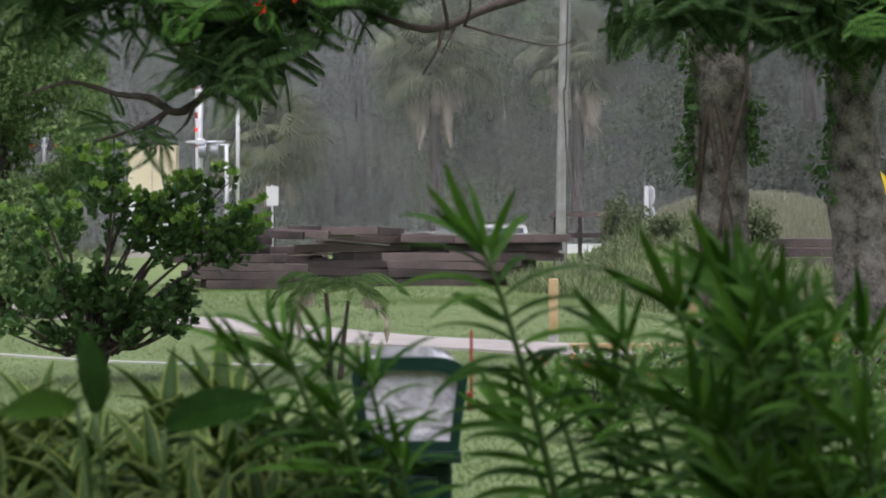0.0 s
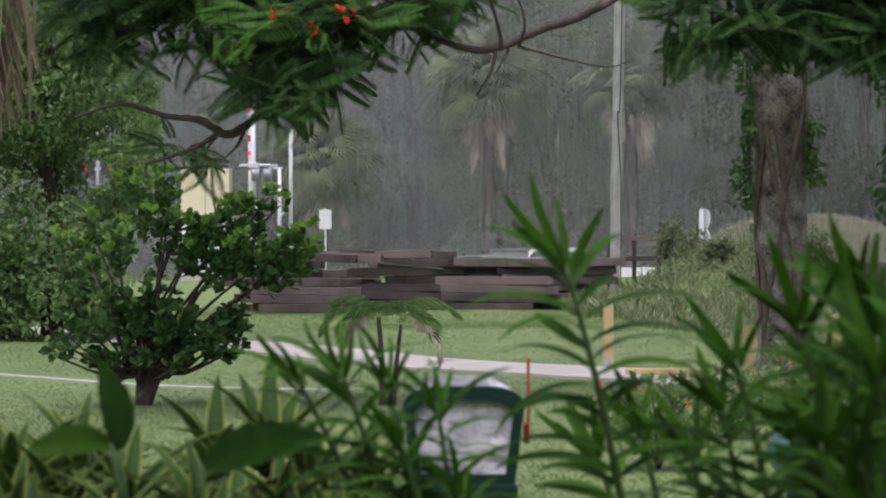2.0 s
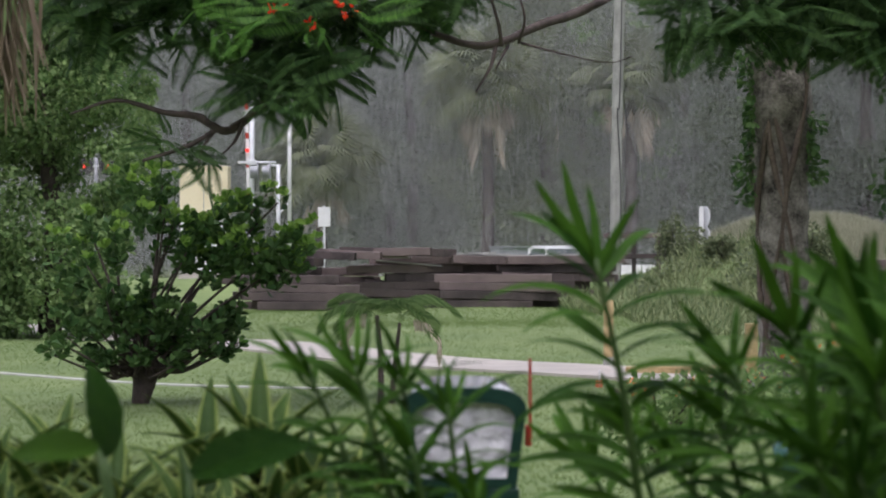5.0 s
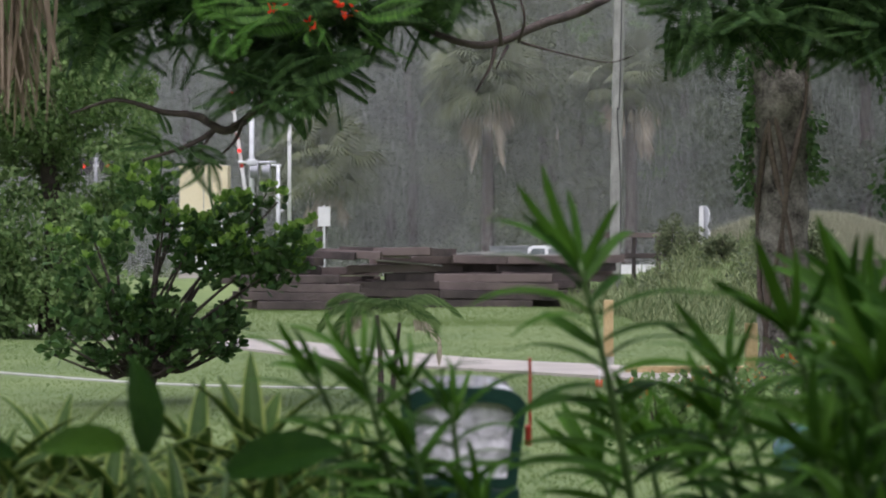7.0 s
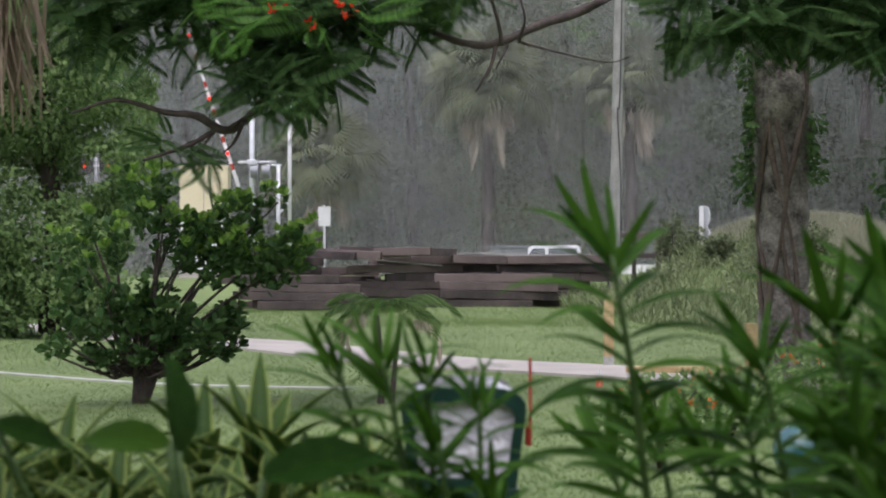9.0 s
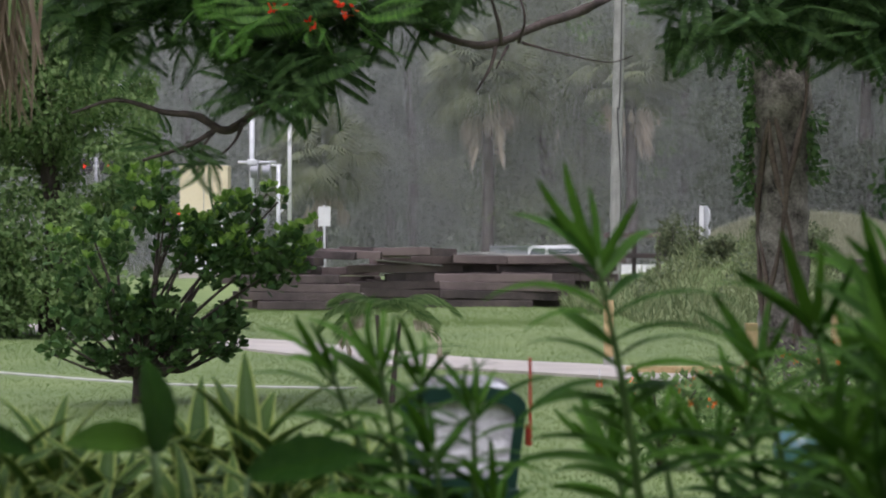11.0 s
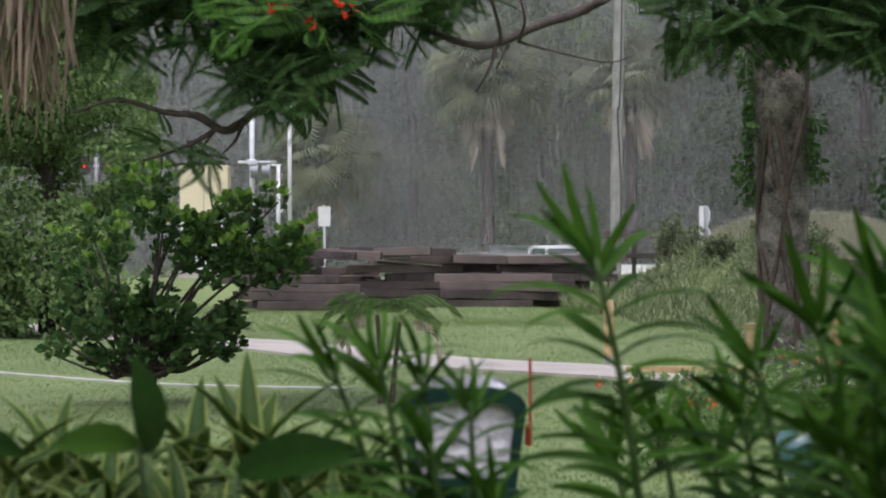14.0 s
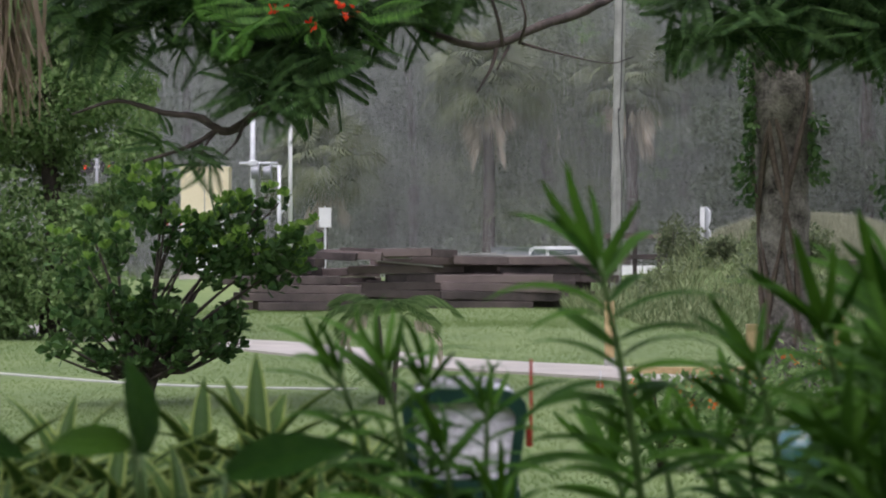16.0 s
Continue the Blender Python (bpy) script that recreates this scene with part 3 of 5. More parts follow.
def utility_pole():
    t = thing("utility_pole", pose(4.1, 54, 0.0), "grey weathered wooden utility pole, slightly leaning", "utility pole")
    part("shaft", tube(bmesh.new(), [(0, 0, -0.3, 0.14), (0.06, 0, 4, 0.135), (0.2, 0, 11, 0.115)], 14, 0.06), POLE, t)
    part("cable", tube(bmesh.new(), [(0.13, -0.13, 0, 0.014), (0.13, -0.13, 3, 0.014), (0.06, -0.16, 4.6, 0.014), (0.12, -0.13, 5.0, 0.014), (0.2, -0.12, 9, 0.014)], 6), BLACK, t, "dark cable down the pole")
    part("ground_wire_guard", block(0.05, 0.12, -0.19, -0.14, 0.0, 3.2, 0.006), POLE, t)


GATE = build_crossing()
utility_pole()


# ---- stacked railway ties ----
def tie(name="railway_tie"):
    bm = block(-1.3, 1.3, -0.115, 0.115, 0, 0.175, 0.012)
    for v in bm.verts:
        v.co.z += 0.012 * noise.noise(v.co * 1.5)
        v.co.y += 0.012 * noise.noise(v.co * 1.1 + Vector((3, 1, 2)))
    ob = part(name, bm, TIE)
    ob.data.materials.append(TIE_END)
    for f in ob.data.polygons:
        if abs(f.normal.x) > 0.9:
            f.material_index = 1
    return tagged(ob, "dark creosoted wooden railway tie in a loose stack", "railway tie", "stacked railway ties")


def build_ties():
    first, r = tie(), random.Random(11)
    used = False
    def put(m):
        nonlocal used
        if used:
            copy_thing(first, m)
        else:
            first.matrix_world = m
            used = True
    # lengthwise stacks
    for cx, layers, base in ((2.0, 6, 50.2), (-0.3, 6, 50.6), (-3.0, 5, 51.2)):
        for k in range(layers):
            for row in range(3):
                put(pose(cx + r.uniform(-0.6, 0.6), base + row * 0.26 + r.uniform(-0.03, 0.03), 0.02 + k * 0.185 + float(height(cx, base)),
                         0, r.uniform(-1.6, 1.6), r.uniform(-11, 11)))
    # crosswise stack showing its sawn ends
    for k in range(6):
        for row in range(4):
            if r.random() < 0.75:
                put(pose(-3.75 + row * 0.42 + r.uniform(-0.1, 0.1), 49.8 + r.uniform(-0.25, 0.25), 0.02 + k * 0.185, 0, r.uniform(-2, 2), 90 + r.uniform(-10, 10)))
    for k in range(4):
        put(pose(-3.1 + r.uniform(-0.5, 0.5), 48.2 + 0.05 * k, 0.02 + k * 0.185, 0, r.uniform(-1.5, 1.5), r.uniform(-7, 7)))
        put(pose(0.9 + r.uniform(-0.4, 0.4), 49.6 + 0.04 * k, 0.02 + k * 0.19, 0, r.uniform(-1.5, 1.5), r.uniform(-6, 6)))
    for i in range(5):
        put(pose(-3.2 + i * 0.55, 49.9 + 0.05 * i, 1.13 + 0.01 * i, 0, r.uniform(-2, 4), r.uniform(-12, 12)))
    put(pose(2.72, 49.95, 1.0, 0, -0.6, 2))
    for k in range(4):
        put(pose(8.2, 45 + 0.2 * k, 0.35 + 0.19 * k, 0, 0, r.uniform(-4, 4)))


build_ties()


def build_planks():
    r = random.Random(8)
    # Pale boards that draw the sky's sheen along the wet tie tops.
    for i, (x, z, a) in enumerate(((-0.5, 1.165, 1), (0.6, 1.17, -1), (1.5, 1.165, 1), (2.3, 1.16, -1), (-1.6, 1.15, 3), (-0.9, 1.0, 5), (0.3, 1.19, -2))):
        ob = part("plank", block(-0.9 + 0.15 * (i % 3), 0.9, -0.07, 0.07, 0, 0.035, 0.004), POLE)
        ob.matrix_world = pose(x, 50.35 + 0.12 * (i % 2), z, 0, a, r.uniform(-14, 14))
        tagged(ob, "thin pale board, standing in for sky sheen on the wet ties", "plank", "planks on the tie stack")


build_planks()


# ---- white car beyond the stack ----
def build_car():
    t = thing("pickup_truck", pose(3.24, 64.8, -0.22), "white pickup truck parked beyond the stacked ties", "pickup truck")
    prof = [(-2.6, 0.45), (-2.6, 1.02), (-1.35, 1.08), (-1.3, 1.12), (-0.75, 1.66), (0.62, 1.68), (0.75, 1.06), (2.6, 1.02), (2.62, 0.45)]
    bm = bmesh.new()
    a = [bm.verts.new((x, -0.85 + 0.12 * max(0, z - 1.05) / 0.6, z)) for x, z in prof]
    b = [bm.verts.new((x, 0.85 - 0.12 * max(0, z - 1.05) / 0.6, z)) for x, z in prof]
    bm.faces.new(a[::-1])
    bm.faces.new(b)
    for i in range(len(prof)):
        j = (i + 1) % len(prof)
        bm.faces.new((a[i], a[j], b[j], b[i]))
    bmesh.ops.bevel(bm, geom=list(bm.edges), offset=0.04, segments=2, affect="EDGES")
    bmesh.ops.recalc_face_normals(bm, faces=bm.faces)
    part("body", bm, CAR_PAINT, t)
    for name, x0, x1, x2, x3 in (("front_window", -1.02, -0.35, -0.35, -0.68), ("rear_window", -0.25, 0.6, 0.55, -0.25)):
        bm = bmesh.new()
        q = [(x0, 1.15), (x1, 1.15), (x2, 1.58), (x3, 1.58)]
        v0 = [bm.verts.new((x, -0.875 + 0.2 * (z - 1.05), z)) for x, z in q]
        v1 = [bm.verts.new((x, -0.82 + 0.2 * (z - 1.05), z)) for x, z in q]
        bm.faces.new(v0)
        bm.faces.new(v1[::-1])
        for i in range(4):
            bm.faces.new((v0[i], v1[i], v1[(i + 1) % 4], v0[(i + 1) % 4]))
        part(name, bm, CAR_GLASS, t)
    bm = block(-0.03, 0.03, -0.68, 0.68, 0.0, 0.66, 0.01)
    bm.transform(pose(-1.32, 0, 1.14, 0, 45, 0))
    part("windscreen", bm, CAR_GLASS, t)
    for x in (-1.75, 1.7):
        for y in (-0.72, 0.72):
            bm = bmesh.new()
            disc(bm, (x, y, 0.36), 0.36, 0.24, "y", 24)
            w = part("wheel", bm, TYRE, t)
            bm = bmesh.new()
            disc(bm, (x, y + 0.02 * (1 if y > 0 else -1), 0.36), 0.2, 0.24, "y", 16)
            part("rim", bm, GREY_STEEL, w)
    u = thing("utility_box", pose(1.75, 60, 0.55), "grey steel utility box beyond the ties", "utility box")
    part("body", block(-0.5, 0.5, -0.3, 0.3, 0, 0.82, 0.02), GREY_STEEL, u)
    part("lid", block(-0.53, 0.53, -0.33, 0.33, 0.82, 0.87, 0.01), GREY_STEEL, u)


build_car()


def pale_slab():
    t = thing("concrete_slab", pose(5.0, 60, 0.5), "white-painted slab with a slanted end beside the track", "slab")
    bm = bmesh.new()
    ends = [(-0.75, 0.0), (0.2, 0.0), (0.62, 0.42), (-0.75, 0.42)]
    a, b = ([bm.verts.new((x, y, z)) for x, z in ends] for y in (-0.35, 0.35))
    bm.faces.new(a)
    bm.faces.new(b[::-1])
    for i in range(4):
        bm.faces.new((a[i], b[i], b[(i + 1) % 4], a[(i + 1) % 4]))
    bmesh.ops.bevel(bm, geom=list(bm.edges), offset=0.015, segments=2, affect="EDGES")
    bmesh.ops.recalc_face_normals(bm, faces=bm.faces)
    part("block", bm, WHITE, t)
    part("footing", block(-0.7, 0.15, -0.3, 0.3, -0.12, 0.0, 0.01), CONCRETE, t)


pale_slab()


# ---- pine posts and rail ----
def build_posts():
    for x, y, h in ((1.76, 24.0, 0.74), (2.62, 19.2, 0.62), (3.75, 21.5, 0.68)):
        t = thing("wooden_post", pose(x, y, float(height(x, y)) - 0.02), "pale sawn pine post in the lawn", "post", "pine posts by the path")
        part("shaft", block(-0.05, 0.05, -0.05, 0.05, 0, h, 0.008), PINE, t)
        part("foot", block(-0.055, 0.055, -0.055, 0.055, 0, 0.14, 0.006), EDGING, t, "pale painted foot")
    t = thing("landscape_timber", pose(2.4, 22.0, 0.02), "pale timber rail lying along the flower bed", "timber")
    part("beam", block(-0.62, 0.62, -0.06, 0.06, 0, 0.09, 0.012), PINE, t)
    t = thing("marker_flag", pose(1.36, 19.6, 0), "small orange marker flag on a wire", "marker flag")
    part("wire", rod(0, 0, -0.02, 0, 0, 0.2, 0.004, 6), GALV, t)
    part("flag", block(-0.035, 0.025, -0.003, 0.003, 0.03, 0.11), ORANGE, t)
    t = thing("white_post", pose(-6.1, 36.0, 0), "short white marker post at the lawn's edge", "post")
    part("shaft", block(-0.035, 0.035, -0.035, 0.035, -0.02, 0.62, 0.008), WHITE, t)
    t = thing("warning_sign", pose(5.75, 26.5, 0), "yellow diamond warning sign on a post", "sign")
    part("post", block(-0.03, 0.03, 0.0, 0.04, -0.1, 1.9, 0.006), GALV, t)
    bm = block(-0.3, 0.3, -0.012, 0, -0.3, 0.3, 0.004)
    bm.transform(pose(0, 0, 1.62, 0, 45, 0))
    part("plate", bm, YELLOW, t)
    part("symbol", block(-0.07, 0.07, -0.022, -0.014, 1.46, 1.6, 0.003), BLACK, t)


build_posts()


def wild_shrub(x, y, w, h, n):
    z = float(height(x, y))
    t = thing("wild_shrub", pose(x, y, z), "pale leafy wild shrub on the grass mound", "shrub", "wild shrubs on the mound")
    for k in range(4):
        a = k * 1.6
        part("stem", tube(bmesh.new(), [(0, 0, -0.1, 0.02), (0.3 * w * math.cos(a), 0.2 * w * math.sin(a), h * 0.5, 0.012), (0.6 * w * math.cos(a), 0.5 * w * math.sin(a), h * 0.9, 0.006)], 5, 0, 3), LIMB, t)
    pos = np.concatenate([blob_points(n // 5, (w * math.cos(k * 1.3) * 0.5, 0, h * (0.35 + 0.13 * k)), (w * 0.55, w * 0.5, h * 0.3), 0.3) for k in range(5)])
    scatter("foliage", *LEAF, turned(rand_dirs(len(pos), 0.2), rand_dirs(len(pos)) + np.array([0, -0.6, 1.1]), 0.08 + 0.06 * RNG.random(len(pos))), pos, [WOODS_LIGHT], t)


for x, y, w, h in ((5.1, 50.5, 0.4, 1.5), (5.5, 50.0, 0.45, 1.1), (6.9, 47.0, 0.5, 0.7), (5.6, 45.5, 0.4, 0.5), (7.3, 45.0, 0.6, 0.7)):
    wild_shrub(x, y, w, h, 900)


def railing():
    t = thing("dark_railing", pose(4.65, 55.0, 0.5), "dark timber railing beside the track", "railing")
    for x in (-0.6, 0.0, 0.6):
        part("post", block(x - 0.05, x + 0.05, -0.05, 0.05, -0.2, 1.25, 0.01), TIE, t)
    for z in (0.6, 1.1):
        part("rail", block(-0.75, 0.75, -0.09, -0.05, z, z + 0.12, 0.01), TIE, t)


railing()


# ---- poinciana ----
def bipinnate(n=27, length=1.0):
    """A feathery leaf: a rachis along y with paired narrow pinnae, longest in the middle."""
    tv, tf = [(-0.008, 0, 0), (0.008, 0, 0), (0, 1, -0.22)], [(0, 1, 2)]
    for k in range(n):
        t = 0.12 + 0.86 * k / (n - 1)
        long_ = 0.27 * math.sin(math.pi * (0.12 + 0.8 * t)) ** 0.7
        for s in (-1, 1):
            i, z = len(tv), -0.22 * t * t
            tv += [(0, t - 0.008, z), (s * long_ * 0.5, t + 0.038, z + 0.015), (s * long_, t + 0.055, z - 0.04), (s * long_ * 0.7, t + 0.012, z + 0.005)]
            tf.append((i, i + 1, i + 2, i + 3))
    return tv, tf


FEATHER = bipinnate()


def feathers(name, tips, per, size, material, parent, spread=1.0, lift=-0.15, out=None):
    """Feathery leaves that fan out from twig tips."""
    pos = np.repeat(np.array(tips), per, axis=0)
    n = len(pos)
    d = rand_dirs(n, lift)
    d[:, 2] *= 0.5
    if out is not None:
        d += np.array(out) * 0.8
    m = turned(d, rand_dirs(n) + np.array([0, -0.9, 1.5]), size * (0.65 + 0.6 * RNG.random(n)))
    return scatter(name, *FEATHER, m, pos + RNG.normal(size=(n, 3)) * 0.03, [material], parent)


def petals(name, spots, r, material, parent):
    pos = np.repeat(np.array(spots), 9, axis=0)
    n = len(pos)
    pos = pos + RNG.normal(size=(n, 3)) * r * 0.45
    return tagged(scatter(name, *SPOON, turned(rand_dirs(n, 0.2), rand_dirs(n), r * (0.8 + 0.6 * RNG.random(n))), pos, [material], parent), kind="stuff")


def vine_leaves(name, x, y, zs, side, n, parent):
    a = RNG.random(n)
    pos = np.stack([x + side * (0.24 + 0.19 * RNG.random(n) ** 1.6 * (0.6 + 0.4 * np.sin(a * 9))), y - 0.1 - 0.15 * RNG.random(n), zs[0] + (zs[1] - zs[0]) * a], 1)
    d = rand_dirs(n, -0.9) + np.array([side * 0.6, -0.4, 0])
    return scatter(name, *SPOON, turned(d, rand_dirs(n, 0.6), 0.05 + 0.045 * RNG.random(n)), pos, [BUSH_DARK], parent)


def build_poinciana():
    t = thing("poinciana_tree", pose(3.0, 20, 0), "royal poinciana with a vine-wrapped grey trunk and scarlet flowers", "tree")
    part("trunk", tube(bmesh.new(), [(0.06, 0, -0.1, 0.34), (0.04, 0, 0.3, 0.25), (0.02, 0, 0.9, 0.215), (0.0, 0, 1.7, 0.235), (-0.01, 0, 2.5, 0.275), (-0.03, 0, 3.3, 0.28),
                                     (-0.05, 0, 4.3, 0.24)], 20, 0.22), BARK, t)
    for k in range(5):
        p = []
        a0 = -2.9 + k * 0.42
        for i in range(8):
            z = 0.0 + i * 0.42
            a = a0 + 0.5 * math.sin(i * 0.9 + k * 2)
            girth = 0.222 + 0.055 * min(1.0, max(0.0, z - 1.4))
            p.append((0.02 - 0.004 * i + girth * math.cos(a), girth * math.sin(a), z, 0.016 + 0.013 * ((k * 3 + i) % 3) / 2))
        part("vine", tube(bmesh.new(), p, 6, 0.3, 3), VINE, t, "woody climbing vine on the trunk")
    vine_leaves("vine_leaves", -0.03, 0, (1.65, 3.0), -1, 420, t)
    vine_leaves("vine_leaves", -0.04, 0, (1.85, 2.45), 1, 170, t)
    # limbs over the lawn
    limb = [(-0.1, 0, 4.2, 0.13), (-0.9, -1.2, 3.9, 0.075), (-1.75, -2.2, 3.2, 0.042), (-2.25, -2.6, 2.97, 0.036), (-2.62, -2.8, 2.80, 0.03), (-2.95, -2.7, 2.85, 0.026), (-3.6, -2.0, 3.2, 0.02)]
    part("limb", tube(bmesh.new(), limb, 9, 0.25), LIMB, t)
    for p in ([(-2.6, -2.8, 2.78, 0.02), (-2.64, -2.85, 2.62, 0.012), (-2.75, -2.9, 2.43, 0.006)],
              [(-2.55, -2.8, 2.79, 0.018), (-2.58, -2.9, 2.95, 0.014), (-2.66, -3, 3.2, 0.01)],
              [(-2.4, -2.7, 2.82, 0.012), (-2.1, -2.8, 2.73, 0.007), (-1.75, -2.8, 2.66, 0.005), (-1.55, -2.8, 2.71, 0.004)],
              [(-2.5, -2.7, 2.8, 0.014), (-2.56, -2.9, 2.68, 0.01), (-2.6, -2.9, 2.6, 0.005)],
              [(-2.42, -2.7, 2.82, 0.014), (-2.38, -2.9, 3.0, 0.01), (-2.46, -2.9, 3.25, 0.008)]):
        part("twig", tube(bmesh.new(), p, 6, 0.2, 4), LIMB, t)
    low = [(-4.63, -3.0, 2.13, 0.032), (-4.85, -3.0, 2.24, 0.028), (-5.1, -3.0, 2.27, 0.022), (-5.45, -3.0, 2.36, 0.016), (-5.8, -3.0, 2.26, 0.008)]
    part("limb", tube(bmesh.new(), [(-3.6, -2.0, 3.2, 0.024), (-4.05, -2.2, 2.8, 0.03), (-4.42, -2.8, 2.3, 0.03)] + low, 8, 0.3), LIMB, t)
    for p in ([(-4.68, -3.0, 2.16, 0.024), (-4.9, -3.05, 2.02, 0.018), (-5.25, -3.1, 1.9, 0.012)],
              [(-4.7, -3.0, 2.15, 0.014), (-4.8, -3.05, 2.0, 0.009), (-4.84, -3.1, 1.8, 0.006)],
              [(-4.5, -3.0, 2.2, 0.018), (-4.56, -3.05, 2.05, 0.012), (-4.65, -3.1, 1.95, 0.006)],
              [(-4.6, -3.0, 2.16, 0.014), (-4.35, -3.0, 2.3, 0.01), (-4.1, -3.05, 2.36, 0.006)]):
        part("twig", tube(bmesh.new(), p, 6, 0.2, 4), LIMB, t)
    r = random.Random(3)
    tips = []
    for k in range(112):
        u = r.random() ** (1.0 if k < 88 else 1.8)
        x = -5.75 + 3.0 * u
        lo = 2.84 + 0.2 * abs(u - 0.45) + 0.55 * max(0.0, u - 0.6) - 0.30 * math.exp(-((u - 0.52) / 0.14) ** 2)
        tips.append((x, -3.4 + 1.2 * r.random(), lo + 1.1 * r.random() ** 1.5))
    tips += [(-4.55 + 0.6 * r.random(), -3.4, 2.32 + 0.35 * r.random()) for _ in range(6)]
    feathers("crown", tips, 7, 0.46, POIN_LEAF, t)
    feathers("crown", [(-4.95 + 1.5 * r.random(), -3.5, 2.78 + 0.3 * r.random()) for _ in range(9)], 3, 0.4, POIN_FRESH, t)
    feathers("crown", [(-4.9, -3.1, 2.0), (-5.1, -3.1, 2.05), (-4.78, -3.2, 1.92)], 6, 0.34, POIN_LEAF, t, lift=-0.3)
    tips = []
    for k in range(90):
        u = r.random()
        tips.append((-1.15 + 2.8 * u, -2.3 + 1.2 * r.random(), 2.92 + 0.25 * math.exp(-((u - 0.4) / 0.15) ** 2) + 1.1 * r.random() ** 1.4))
    feathers("crown", tips, 7, 0.5, POIN_LEAF, t, lift=-0.3)
    petals("flower", [(-3.68, -3.62, 2.93), (-3.74, -3.62, 3.0), (-3.95, -3.6, 2.88), (-4.22, -3.6, 2.98)], 0.045, PETAL, t)
    u = thing("poinciana_tree", pose(4.1, 19.4, 0), "second poinciana trunk with dark vines, leaning", "tree")
    part("trunk", tube(bmesh.new(), [(0.25, 0, -0.1, 0.36), (0.12, 0, 0.6, 0.28), (0.0, 0, 1.4, 0.25), (-0.05, 0, 2.4, 0.22), (-0.1, 0, 4.2, 0.19)], 18, 0.25), BARK, u)
    part("limb", tube(bmesh.new(), [(0.1, 0, 1.0, 0.16), (0.4, 0, 1.5, 0.14), (0.8, 0, 2.2, 0.12)], 12, 0.25), BARK, u)
    vine_leaves("vine_leaves", 0.0, 0, (1.5, 3.0), -1, 200, u)
    feathers("crown", [(-0.8 + 2.0 * r.random(), -1.6 + r.random(), 2.9 + 0.8 * r.random()) for _ in range(75)], 9, 0.42, POIN_LEAF, u)
    feathers("crown", [(-0.35 + 0.5 * r.random(), -2.5, 2.75 + 0.3 * r.random()) for _ in range(5)], 4, 0.4, POIN_FRESH, u)


build_poinciana()


# ---- unseen wall and ceiling round the camera, added to shade the near plants ----
def build_shade_walls():
    tagged(part("shade_wall", block(-7, 7, -1.9, -1.6, -0.1, 2.75), PLASTER), "plain unseen wall, added behind the camera to shade the planting", "wall", kind="structure")
    tagged(part("ceiling", block(-7, 7, -1.9, 1.8, 2.75, 2.9), PLASTER), "unseen ceiling, added to shade the near bed", "ceiling", kind="structure")


build_shade_walls()


# ---- round bush on the lawn ----
def build_bush():
    t = thing("lawn_bush", pose(-2.5, 18.6, 0), "dense dark-green bush with bright leaf tips", "bush")
    r = random.Random(21)
    tips = []
    for k in range(145):
        a = r.uniform(0, 6.28)
        q = r.random() ** 0.5
        end = Vector((0.33 + 1.06 * math.cos(a) * q, r.uniform(-0.6, 0.6) * (1.1 - q * 0.6), 1.22 + 0.70 * math.sin(a) * q))
        if end.z < 0.62 and end.x > 0.75:
            end.z += 0.2
        if 0.28 < end.x < 0.86:
            end.z = min(end.z, r.uniform(1.1, 1.58))
        if k % 3 == 2:
            end = Vector((r.uniform(-0.38, 0.42), r.uniform(-0.4, 0.1), r.uniform(0.30, 0.95)))
        if k % 8 == 1:
            end = Vector((r.uniform(-0.74, -0.15), r.uniform(-0.4, 0.2), r.uniform(0.32, 0.8)))
        if k % 10 == 3:
            end = Vector((r.uniform(0.95, 1.38), r.uniform(-0.4, 0.3), r.uniform(1.02, 1.42)))
        if k % 10 == 5:
            end = Vector((r.uniform(0.5, 0.95), r.uniform(-0.4, 0.3), r.uniform(1.2, 1.62)))
        if k % 13 == 2:
            end = Vector((r.uniform(0.45, 0.85), r.uniform(-0.4, 0.2), r.uniform(0.4, 0.75)))
        mid = Vector((end.x * 0.42 + r.uniform(-0.08, 0.08), end.y * 0.4, end.z * 0.55))
        if k % 4 == 0 or end.z < 0.62:
            part("stem", tube(bmesh.new(), [(0.02 * (k % 5) - 0.04, 0.02 * (k % 3), -0.05, 0.03), (0.02 + mid.x * 0.3, mid.y * 0.2, 0.25, 0.023), (*mid, 0.015), (*end, 0.006)], 6, 0.2, 3), LIMB, t)
        tips.append((end, mid))
    pos, dirs, light_p, light_d = [], [], [], []
    for end, mid in tips:
        axis = (end - mid).normalized()
        for j in range(6):
            c = end.lerp(mid, 0.06 * j) + Vector((r.gauss(0, 0.035), r.gauss(0, 0.035), r.gauss(0, 0.03)))
            for i in range(7):
                d = (axis * 0.6 + Vector((r.gauss(0, 0.7), r.gauss(0, 0.7), r.gauss(0.3, 0.5))))
                (pos.append(c), dirs.append(d))
        # Brighter leaves go on the higher tips only.
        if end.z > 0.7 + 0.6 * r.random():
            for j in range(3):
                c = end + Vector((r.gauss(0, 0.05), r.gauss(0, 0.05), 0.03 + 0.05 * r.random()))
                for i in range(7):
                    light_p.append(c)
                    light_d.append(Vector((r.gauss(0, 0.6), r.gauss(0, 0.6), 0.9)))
    n = len(pos)
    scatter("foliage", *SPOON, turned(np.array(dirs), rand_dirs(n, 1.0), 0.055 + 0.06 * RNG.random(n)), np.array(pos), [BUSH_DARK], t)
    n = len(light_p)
    scatter("young_foliage", *SPOON, turned(np.array(light_d), rand_dirs(n, 0.5) + np.array([0, -0.5, 0]), 0.055 + 0.04 * RNG.random(n)), np.array(light_p), [BUSH_LIGHT], t, label="bright green leaves at the upper tips")


